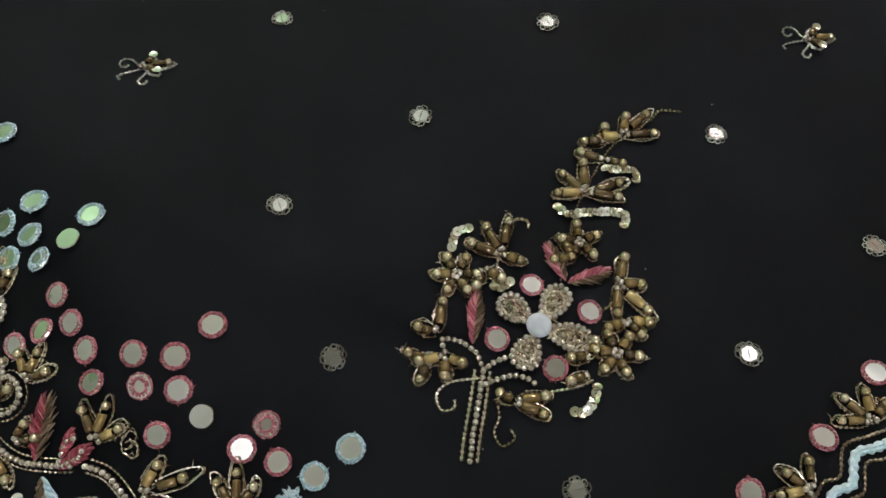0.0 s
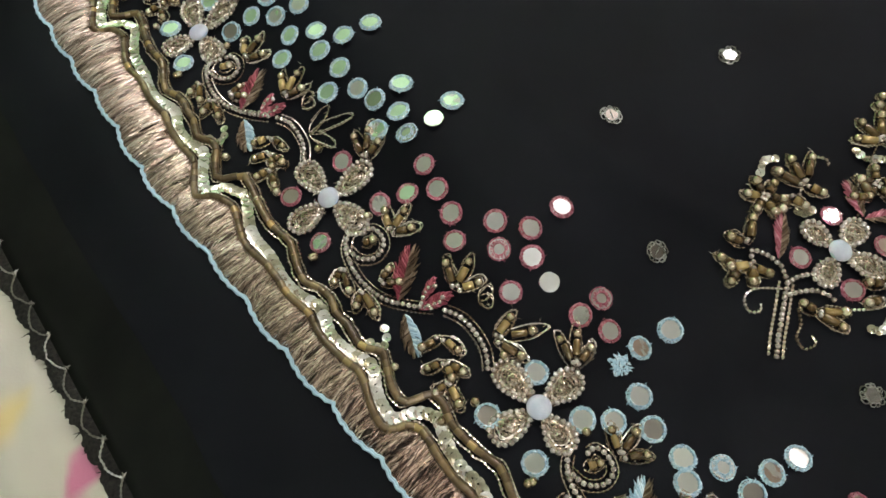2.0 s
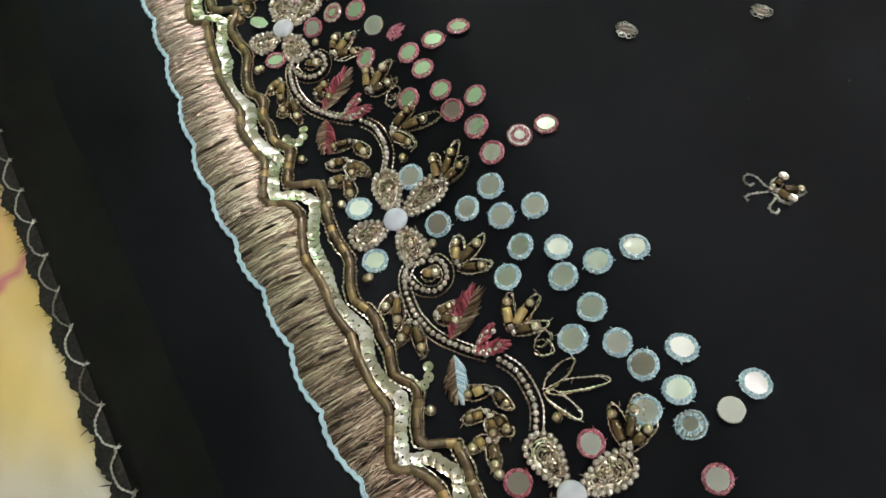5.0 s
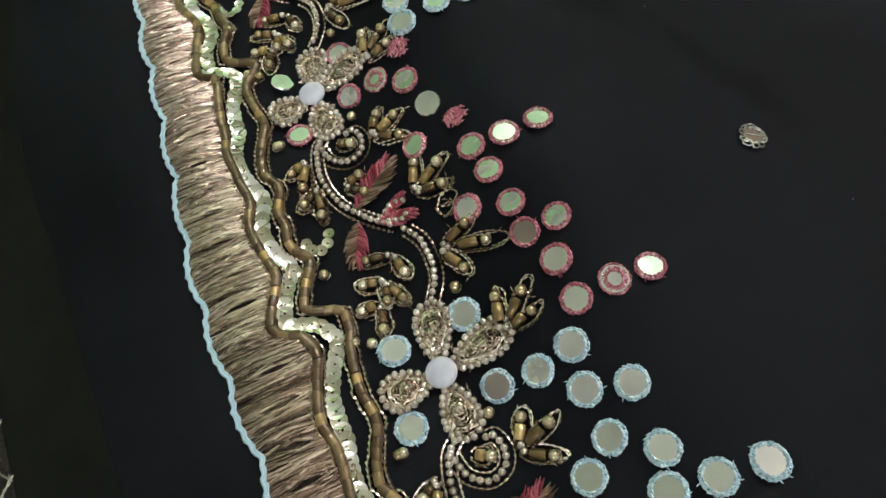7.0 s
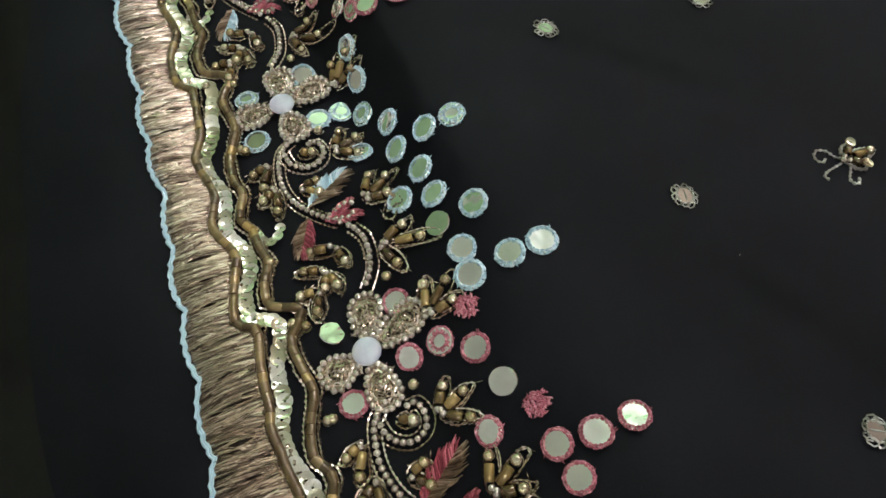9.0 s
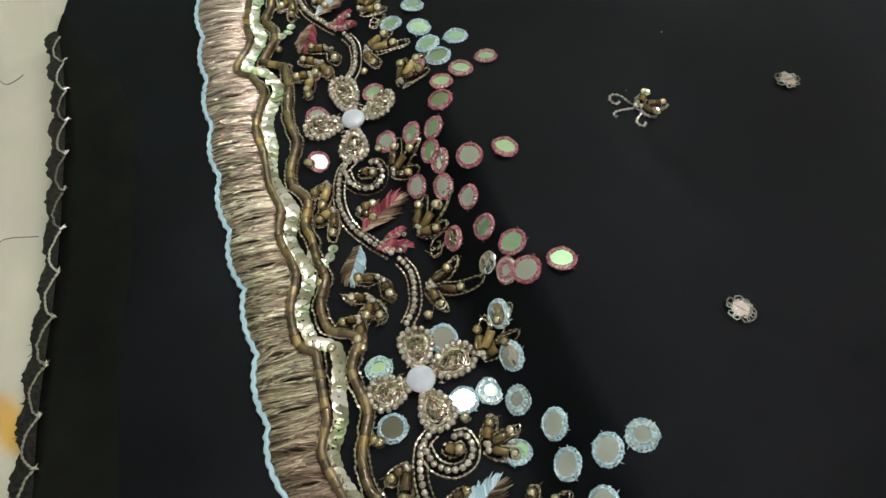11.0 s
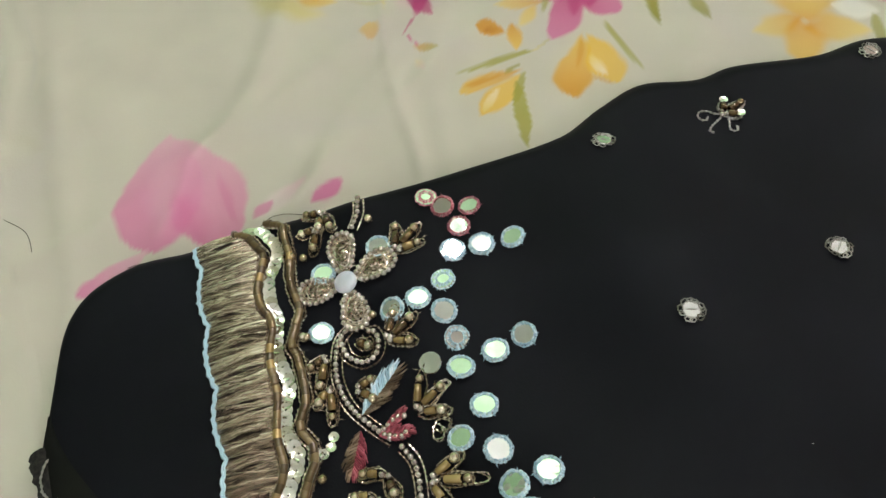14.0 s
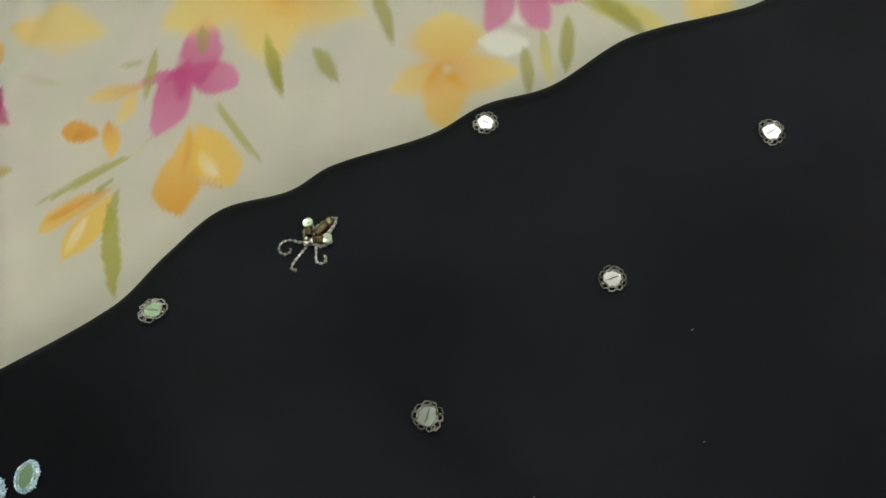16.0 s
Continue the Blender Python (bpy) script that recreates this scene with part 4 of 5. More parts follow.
# ---- embroidery pieces ----
def mirror(x, y, kind="p"):
    """A stitched mirror. p pink thread, b blue thread, n bare, P / B thread knots, s small silver one."""
    if kind in "PB":
        turned = on_cloth(x, y, 0.0002, rnd.uniform(0, 360), (rnd.gauss(0, 0.12), rnd.gauss(0, 0.12))) @ Matrix.Scale(0.84, 4)
        if rnd.random() < 0.7:
            ob = put("thread_rosette", rnd.choice(PINK_SHAGGY if kind == "P" else BLUE_SHAGGY), None, turned)
            put("mirror_glass", rnd.choice(DISCS), ob, turned)
        else:
            ob = put("thread_rosette", rnd.choice(PINK_KNOTS if kind == "P" else BLUE_KNOTS), None, turned)
        return tagged(ob, ("pink" if kind == "P" else "pale blue") + " thread rosette stitched over on black cloth", "rosette", "thread rosettes")
    tilt = 0.055 if kind == "s" else 0.12
    lean = (rnd.gauss(0, tilt), rnd.gauss(0, tilt))
    m = on_cloth(x, y, 0.0003, rnd.uniform(0, 360), lean) @ Matrix.Scale(rnd.uniform(0.80, 0.87) if kind in "pn" else rnd.uniform(0.84, 0.91), 4)
    if kind == "s":
        ob = put("small_mirror", rnd.choice(SMALL_DISCS), None, m)
        put("thread_rim", rnd.choice(SILVER_RIMS), ob, m)
        bm = bmesh.new()
        add_stitch(bm, (-0.0026, -0.0004, 0.0011), (0.0024, 0.0006, 0.0011), 0.0002, 0.0002)
        put("cross_thread", mesh_of("cross_thread", bm, SILVER, False), ob, m)
        return tagged(ob, "small mirror ringed with silver thread on black cloth", "mirror", "scattered small mirrors")
    ob = put("mirror_disc", rnd.choice(DISCS), None, m)
    if kind == "n":
        return tagged(ob, "round mirror without thread on black cloth", "mirror", "bare mirrors")
    put("thread_rim", rnd.choice(PINK_RIMS if kind == "p" else BLUE_RIMS), ob, m)
    word = "pink" if kind == "p" else "pale blue"
    return tagged(ob, "round mirror ringed with " + word + " thread on black cloth", "mirror", word + " stitched mirrors")


def petal_line(tip, width, n):
    """Outline of a petal from the centre stone to its tip."""
    ln = math.hypot(*tip)
    ux, uy = tip[0] / ln, tip[1] / ln
    pts = []
    for k in range(n):
        a = 2 * math.pi * k / n
        u = 0.5 - 0.5 * math.cos(a)
        s = math.sin(a) * (0.50 + 0.56 * u) * width / 2
        r = 3.0 + u * (ln - 3.0)
        pts.append(((ux * r - uy * s), (uy * r + ux * s)))
    return pts


def flower(cx, cy, tips, width, turn, label, stone=3.6):
    """Four petals of coiled gold thread outlined with pearls round a milky stone."""
    m0 = on_cloth(cx, cy)
    ob = put("beaded_flower", None, None, m0)
    tagged(ob, label, "flower", "beaded flowers")
    ca, sa = math.cos(math.radians(turn)), math.sin(math.radians(turn))
    for tip in tips:
        tip = (tip[0] * ca - tip[1] * sa, tip[0] * sa + tip[1] * ca)
        ln = math.hypot(*tip)
        bm = bmesh.new()
        # coils of purl thread in shrinking rings, uneven
        for q in (0.86, 0.75, 0.64, 0.53, 0.42, 0.31, 0.20, 0.10):
            ring = petal_line(tip, width, 26)
            mx, my = tip[0] * 0.58, tip[1] * 0.58
            p3 = []
            for k, (px, py) in enumerate(ring + ring[:1]):
                qx, qy = mx + (px - mx) * q + rnd.uniform(-0.25, 0.25), my + (py - my) * q + rnd.uniform(-0.25, 0.25)
                x, y = cx + qx * MM, cy + qy * MM
                p3.append((x, y, height(x, y) + 0.0007 + (1 - q) * 0.0006 + rnd.uniform(-0.0001, 0.0003)))
            add_tube(bm, p3, lambda k: 0.00036 * (1.35 if k % 2 else 0.65), 5)
        for _ in range(36):
            u, s = rnd.uniform(0.25, 0.92), rnd.uniform(-0.36, 0.36)
            qx, qy = tip[0] * u - tip[1] / ln * s * width, tip[1] * u + tip[0] / ln * s * width
            x, y, d = cx + qx * MM, cy + qy * MM, rnd.uniform(0, 6.28)
            z = height(x, y) + rnd.uniform(0.0011, 0.0019)
            add_stitch(bm, (x - 0.001 * math.cos(d), y - 0.001 * math.sin(d), z), (x + 0.001 * math.cos(d), y + 0.001 * math.sin(d), z), 0.0003, 0.0003)
        petal = put("petal", mesh_of("petal", bm, COIL, False), ob)
        n = int(round((2 * ln + width * 0.9) / 1.95))
        outline = petal_line(tip, width, 90)
        closed = [(cx + px * MM, cy + py * MM) for px, py in outline + outline[:1]]
        for x, y in densify(closed, 0.00174):
            put("pearl", PEARL_ME, petal, on_cloth(x + rnd.uniform(-1, 1) * 0.00012, y + rnd.uniform(-1, 1) * 0.00012, 0.0011 + rnd.uniform(0, 0.0003), rnd.uniform(0, 360)))
    bm = bmesh.new()
    bmesh.ops.create_uvsphere(bm, u_segments=24, v_segments=12, radius=stone * MM)
    bmesh.ops.scale(bm, vec=(1, 1, 0.34), verts=bm.verts)
    put("centre_stone", mesh_of("centre_stone", bm, OPAL), ob, on_cloth(cx, cy, 0.0022), "milky white stone")


def pearl_string(pts, parent):
    for x, y in densify(pts, 0.00176):
        if on_top(x, y, 0.0025):
            put("pearl", PEARL_ME, parent, on_cloth(x + rnd.uniform(-1, 1) * 0.0001, y + rnd.uniform(-1, 1) * 0.0001, 0.0011 + rnd.uniform(0, 0.0002), rnd.uniform(0, 360)))


def side_line(pts, d):
    """The line pts moved sideways by d."""
    out = []
    for k, (x, y) in enumerate(pts):
        a, b = pts[max(k - 1, 0)], pts[min(k + 1, len(pts) - 1)]
        t = Vector((b[0] - a[0], b[1] - a[1]))
        t = t.normalized() if t.length > 0 else Vector((1, 0))
        out.append((x - t.y * d, y + t.x * d))
    return out


def bunch(base, tips, label="amber bugle bead spray outlined in metallic thread", beads=True, seq=0.2, size=1.0):
    """Bugle beads fanning from one place, each tipped with a bead and looped round with metallic thread."""
    if not all(on_top(x, y, 0.003) for x, y in tips):
        return
    ob = put("bead_spray", None, None, on_cloth(*base))
    tagged(ob, label, "bead spray", "bead sprays")
    bm = bmesh.new()
    for x, y in tips:
        d = Vector((x - base[0], y - base[1]))
        ln = max(d.length, 0.003)
        u = d.normalized()
        v = Vector((-u.y, u.x))
        ang = math.degrees(math.atan2(u.y, u.x)) + rnd.uniform(-6, 6)
        if beads:
            mid = Vector(base) + u * (ln * 0.52)
            k = min(1.1, max(0.5, (ln - 0.0034) / 0.0056)) * size
            put("bugle_bead", BUGLE_ME, ob, on_cloth(mid.x, mid.y, 0.0015 + rnd.uniform(0, 0.0007), ang) @ Matrix.Diagonal((k, rnd.uniform(0.9, 1.1) * size, size, 1)))
            tip = Vector(base) + u * (ln * 0.52 + 0.0028 * k + 0.0009)
            if rnd.random() < seq:
                put("sequin", SMALL_SEQUIN_ME, ob, on_cloth(tip.x, tip.y, 0.0012, ang) @ pose(0, 0, 0, rnd.uniform(-20, 20), rnd.uniform(-20, 20), 0))
            put("tip_bead", TIP_ME, ob, on_cloth(tip.x, tip.y, 0.0016 + rnd.uniform(0, 0.0006), ang) @ Matrix.Scale(rnd.uniform(0.95, 1.2) * size, 4))
        if beads and ln > 0.005:
            near = Vector(base) + u * (ln * 0.16) + v * rnd.uniform(-0.0006, 0.0006)
            put("pearl", PEARL_ME, ob, on_cloth(near.x, near.y, 0.0018, ang))
        # a loop of thread round the bead
        loop = []
        for s in range(15):
            a = math.pi * (s / 14 * 1.9 - 0.95)
            w = 0.0018 * rnd.uniform(0.8, 1.2)
            q = Vector(base) + u * (ln * 0.60 + math.cos(a) * (ln * 0.52 + 0.0008)) + v * (math.sin(a) * w)
            loop.append((q.x, q.y))
        cord_on_cloth(bm, loop, 0.00027, 0.0004, 0.0007, 0.5)
        cord_on_cloth(bm, [(q[0] + rnd.uniform(-0.0006, 0.0006), q[1] + rnd.uniform(-0.0006, 0.0006)) for q in loop[2:-1:2]], 0.00024, 0.0009, 0.0007, 0.5)
        for _ in range(2):
            p = loop[rnd.randint(3, 11)]
            e, z = rnd.uniform(0, 6.28), height(*p) + rnd.uniform(0.0008, 0.0018)
            add_stitch(bm, (p[0], p[1], z), (p[0] + 0.0019 * math.cos(e), p[1] + 0.0019 * math.sin(e), z + rnd.uniform(-0.0004, 0.0006)), 0.00017, 0.00017)
    put("outline_thread", mesh_of("outline_thread", bm, COIL, False), ob)


def rosette(cx, cy, r, n, turn=0):
    tips = [(cx + r * math.cos(2 * math.pi * k / n + turn), cy + r * math.sin(2 * math.pi * k / n + turn)) for k in range(n)]
    bunch((cx, cy), tips, "flower of amber bugle beads sewn on black cloth", True, 0.3, 1.15)


def thread_leaf(a, b, width, mat, name, label, with_copper=True):
    """A satin-stitched leaf of many slanting strands from base a to tip b."""
    if not (on_top(*a, 0.003) and on_top(*b, 0.003)):
        return
    width *= MM
    A, B = Vector(a), Vector(b)
    u = (B - A).normalized()
    v = Vector((-u.y, u.x))
    ln = (B - A).length
    ob = put("thread_leaf", None, None, on_cloth(*a))
    tagged(ob, label, "leaf", "stitched leaves")

    def half(side, n, lo, hi):
        bm = bmesh.new()
        for k in range(n):
            f = k / n
            s = A + u * (ln * f * 0.86) + v * (side * lo)
            w = width * math.sin(math.pi * min(1, 0.12 + 0.86 * f)) ** 0.8 * hi * rnd.uniform(0.8, 1.1)
            e = A + u * (ln * min(1.04, f * 0.86 + 0.24 + rnd.uniform(-0.07, 0.08))) + v * (side * w * rnd.uniform(0.55, 0.85))
            z = 0.0009 + rnd.uniform(0, 0.0005)
            mid = (s + e) / 2 + v * side * w * 0.2
            pts = [(q.x, q.y, height(q.x, q.y) + z + lift) for q, lift in ((s, 0.0), (mid, 0.0006), (e, -0.0003))]
            add_tube(bm, pts, lambda q: (0.00025, 0.00030, 0.00008)[q], 4)
        return bm
    put(name, mesh_of(name, half(1, 38, 0.0, 0.62), mat, False), ob)
    put(name, mesh_of(name, half(-1, 34, 0.0, 0.62), COPPER if with_copper else mat, False), ob)


def loose_bead(x, y, kind=0):
    if not on_top(x, y, 0.003):
        return
    ob = put("bead", LOOSE_ME if kind == 0 else TIP_ME, None, on_cloth(x, y, 0.0013))
    tagged(ob, "single round pale gold bead on black cloth", "bead", "loose beads")
    if rnd.random() < 0.4:
        put("cup", SMALL_SEQUIN_ME, ob, on_cloth(x, y, 0.0006) @ pose(0, 0, 0, rnd.uniform(-15, 15), rnd.uniform(-15, 15), 0))


# ---- one section of the border vine ----
TIPS = [((-2, 17), (15.5, 1), (0, -14.5), (-16, 1)), ((-1, 17), (16.5, -0.5), (3, -17), (-16, -2)), ((4, 16.5), (18, 2.5), (0, -15.5), (-14.5, 0)),
        ((5, 14), (16.5, 4), (0, -15), (-12.5, -2.5)), ((3, 14), (15, 3), (1, -13.5), (-13.5, 0)), ((1, 18), (14, 1), (-4.5, -14.5), (-15, 2)), ((4, 17), (16, 1), (-2, -15.5), (-14.5, 3.5))]
SPRAY_DROP = {0: -4.0, 1: -5.0, 2: -3.0, 3: 0.0, 4: -1.0, 5: -1.5, 6: -1.5, 7: -1.5}
SECTION_LEAN = {0: 0.06, 1: 0.09, 2: 0.03, 5: 0.05, 6: 0.04}
SECTION_LEAVES = {0: ("b", "r"), 1: ("r", "b"), 2: ("r", "b"), 3: ("r", "r"), 4: ("b", "r"), 5: ("r", "b"), 6: ("b", "r"), 7: ("r", "b")}


def section(i):
    g = random.Random(100 + i)
    j = lambda a: g.uniform(-a, a)

    lean = SECTION_LEAN.get(i, 0.0)

    def leaned(lx, ly):
        if i < 5:
            ly -= 2.8 * smooth(6.0, 17.0, lx)
        if ly > 0:
            return lx, ly
        return lx + ly * lean - (1.5 * min(1.0, -ly / 10.0) if lean else 0.0), ly - max(lx, 0.0) * lean

    def w(lx, ly):
        a, b = leaned(lx, ly)
        return border(i, a + j(0.35), b + j(0.35))

    def line(pts):
        return [border(i, *leaned(a, b)) for a, b in pts]
    if i <= 6:
        c = border(i, 0, 0)
        flower(c[0], c[1], TIPS[i], 10.0, 0, "pearl-edged gold thread flower with a milky stone centre")
    vine = put("pearl_vine", None, None, on_cloth(*border(i, -5, -30)) if i < 7 else on_cloth(*border(i, 4, -70)))
    tagged(vine, "curving vine of small pearls with metallic thread", "vine", "pearl vines")
    bm = bmesh.new()
    runs = [[(-0.6, -13.5), (-4.3, -16.5), (-6.3, -22.5), (-6.6, -29.0), (-4.6, -36.0), (0.2, -42.8), (5.4, -48.2)],
            [(-3.8, -16.4), (-2.6, -21.8), (1.4, -24.8), (5.4, -24.0), (7.2, -20.6), (6.2, -16.8), (3.4, -16.6)],
            [(7.0, -50.2), (9.2, -54.5), (9.4, -60.0), (8.3, -65.5), (5.0, -70.6)],
            [(3.2, -44.5), (7.0, -42.4), (9.8, -42.6)], [(4.4, -46.4), (8.0, -47.6), (9.4, -46.2)]]
    for pts in runs:
        world = [q for q in line(pts) if on_top(*q, 0.002)]
        if len(world) < 2:
            continue
        pearl_string(world, vine)
        if len(pts) > 4:
            for s in (-0.00165, 0.00165):
                cord_on_cloth(bm, side_line(world, s), 0.00032, 0.0, 0.0007, 0.45)
    if len(bm.verts):
        put("edge_thread", mesh_of("edge_thread", bm, COIL, False), vine)
    # bead sprays
    k = 87.0
    bunch(w(16.2, -82.9 + k - 0.5), [w(18.6, 12.2), w(24.2, 10.6), w(23.8, 4.6)]) if i <= 6 else None
    bunch(w(9.8, -21.5), [w(13.4, -13.6), w(18.0, -17.0), w(16.4, -23.6)])
    dy = SPRAY_DROP[i]
    bunch(w(13.2, -41.2 + dy), [w(16.6, -32.6 + dy), w(21.8, -36.6 + dy), w(20.2, -43.2 + dy)])
    if i in (2,):
        bunch(w(12.4, -58.5 + dy), [w(20.5, -55.5 + dy), w(24.6, -63.0 + dy), w(15.4, -66.5 + dy)], "empty outlines of metallic thread with no beads", False)
    else:
        bunch(w(12.4, -58.5 + dy), [w(20.5, -55.5 + dy), w(24.6, -63.0 + dy), w(15.4, -66.0 + dy)])
    bunch(w(17.0, -46.6 + dy), [w(19.6, -46.4 + dy), w(17.6, -49.2 + dy)], "empty outlines of metallic thread with no beads", False)
    bunch(w(1.4, -55.5), [w(-5.6, -53.8), w(2.8, -61.4)], seq=0.6)
    bunch(w(-2.4, -60.8), [w(-8.4, -59.0), w(-0.6, -67.0), w(-4.6, -66.0)], seq=0.6)
    bunch(w(-5.6, -65.6), [w(-11.0, -65.8), w(-8.0, -72.6)], seq=0.6)
    bunch(w(-8.6, -20.0), [w(-13.6, -22.6), w(-12.0, -28.2)])
    bunch(w(-8.4, -29.0), [w(-13.4, -33.0), w(-10.0, -38.0)])
    bunch(w(-2.2, -31.6), [w(2.6, -30.6), w(2.8, -36.0)])
    bunch(w(0.6, -18.6), [w(3.6, -20.2)])
    # stitched leaves
    up, down = SECTION_LEAVES[i]
    red = "dark red thread leaf edged with copper strands"
    blue = "pale blue thread leaf edged with copper strands"
    thread_leaf(w(-1.8, -39.0), w(11.6, -28.4), 8.2, RED if up == "r" else BLUE, "leaf_half", red if up == "r" else blue)
    thread_leaf(w(-2.8, -43.2), w(-8.0, -54.6), 6.6, BLUE if down == "b" else RED, "leaf_half", blue if down == "b" else red)
    thread_leaf(w(1.6, -45.6), w(11.4, -46.6), 4.4, RED, "leaf_half", red, False)
    thread_leaf(w(3.4, -44.6), w(10.4, -40.4), 3.0, RED, "leaf_half", red, False)
    for x, y in ((-13.4, -12.4), (7.4, -12.4), (11.4, -68.8), (-14.6, -72.0), (-15.4, -52.4), (-11.8, 13.0), (-14.4, -12.0)):
        if i <= 6 or y < -40:
            loose_bead(*w(x, y))
    # curved sequin hook beside the lower leaf
    if i > 6:
        return
    hook = put("sequin_hook", None, None, on_cloth(*border(i, -13.5, -44)))
    tagged(hook, "small hook of gold sequins beside the vine", "sequin row", "sequin hooks")
    for x, y in line([(-10.4, -42.6), (-11.6, -45.0), (-13.6, -46.2), (-15.6, -45.2), (-16.4, -43.0)]):
        if on_top(x, y, 0.003):
            put("sequin", SMALL_SEQUIN_ME, hook, on_cloth(x, y, 0.0012, g.uniform(0, 360)) @ pose(0, 0, 0, j(16), j(16), 0))


border_cord()
bronze_band()
bead_line("outer_bead_line", LINE_A, "wavy line of amber bugle beads along the bronze band")
sequin_line()
bead_line("inner_bead_line", LINE_B, "stepped wavy line of amber bugle beads beside sequins")
for i in range(0, 8):
    section(i)

# ---- mirrors of each section, in millimetres ----
MIRRORS = [
    ("p", (10.9, 93.4, 22.7, 73, 8.6, 79.3, 17.6, 54.9, 28.7, 45.6, 36.5, 44, 45.1, 43.5, 29.4, 37.6, 21.4, 32.1, 30.2, 27.3, 37.2, 18.7, 29.6, 19.3, 32.5, 9.8, 49, -1.2, 32, -0.2, -7.7, 74.8)),
    ("P", (25.1, 82.7, 16.4, 78.8, 28.9, 54.8, 40.7, -0.4)),
    ("n", (24.7, 63.1, -6.5, 93.4)),
    ("b", (10.1, 9.9, -7.8, 9.6, 26.7, -8.4, 18.5, -9.7, 9.7, -8.1, 24.8, -17.8, 33.2, -21.2, -11.1, -8.2)),
    ("b", (14.3, 175.9, 12.9, 158.4, -5.6, 158.2, 29.3, 173.6, 27.9, 162.7, 19.8, 141.5, 29.6, 142.6, 28.2, 133.3, 35.8, 131.5, 30.6, 122.3, 22.8, 118.3, 30.4, 113.1, 37.3, 105, 29.9, 96.1, 28.8, 89.1, 39, 88.9, 47.1, 88.4)),
    ("B", (-3.8, 174.1, 20, 158.2, 25.2, 152.7, 43.3, 131.3)),
    ("n", (27.8, 105.2)),
    ("p", (37.8, 258.5, 58.3, 251.9, 49.1, 249.5, 41.7, 246.5, 24.1, 260.7, 4.9, 259.1, 0.4, 243, 21.6, 240.8, 28.9, 236.8, 38.7, 239.2, 34.1, 231.9, 31.1, 226.9, 32.2, 221.6, 24.8, 222.2, 38.3, 216.1, 47.9, 214.7, 30.3, 214.7, 34.1, 205.7, 27.5, 199.9, 34.2, 195.2, 37.8, 186.5, 46.6, 177.1, 37.8, 178)),
    ("n", (31.6, 186.5)),
    ("P", (34.3, 181.2)),
    ("b", (40.8, 347.9, 22.4, 349.2, 15, 330.9, 36.7, 327, 44.6, 326.3, 49.6, 319.3, 60.4, 336.4, 69, 334.2, 78.4, 331.7, 46.6, 301.6, 57.3, 301.7, 66.6, 302.4, 47.5, 288.9, 38.4, 283.8, 45.4, 276.6, 54.1, 266.1, 44.9, 266.5, 45.5, 258.6)),
    ("B", (53.7, 328.5, 49.3, 310.1)),
    ("n", (39.7, 306.7)),
    ("p", (65.7, 343.2, 64.3, 352.2, 71.8, 348.4)),
    ("P", (60.9, 357.6)),
    ("b", (24.6, -28.6, 32, -35, 38.1, -44.1, 48.1, -45.7, 17.6, -33.5, 29.1, -42.5, 30.5, -53.4, 22.7, -57.4, 30.8, -64.4, 32.8, -72.3, 42.3, -73.7, 36, -81.7, 27.4, -81.6, 51.8, -89.2)),
    ("B", (33.8, -89.7)),
    ("n", (43.1, -91.5)),
    ("p", (13.2, -81, -6.9, -80.1, -7.6, -100.3, 31.9, -102.4, 30.4, -111.8, 22.8, -106.1, 14.6, -102.1, 29.1, -121.1, 25, -128.5, 37.7, -131.7, 44.9, -139.4, 57.1, -139.2, 40.4, -146.4, 29.4, -150.9, 42.5, -167.6, 47, -176.1)),
    ("P", (33.8, -139, 50.9, -167.2)),
    ("n", (40.4, -155.1)),
    ("b", (51.4, -185, 62.9, -186, 21.6, -173.5, 2.9, -175.5, 41.7, -195.7, 24.2, -191.7, 30.8, -197.1, 38.5, -204.9, 5.9, -193.4, 40, -215.7, 36.3, -221.2, 57.3, -232.5, 66.4, -234, 48.8, -233.3)),
    ("B", (43.1, -185.7, 47.2, -223.8)),
    ("s", (93, -121, 147, -123, 75, -165, 142, -57, 206, -124, 212, -192, 159, -243, 98, -234, 213, -249, 92, 20, 139, 9, 81, 150, 87, 87, 135, 148, 108, 286, 162, 287, 144, 215, 121, 351, 282, 293, 220, 287, 224, 345)),
    ("p", (154, -270, 129, -265, 179, -270, 99.3, -261.2, 70.4, -252)),
]
for kind, flat in MIRRORS:
    for x, y in zip(flat[::2], flat[1::2]):
        if on_top(x * MM, y * MM, 0.003):
            mirror(x * MM, y * MM, kind)


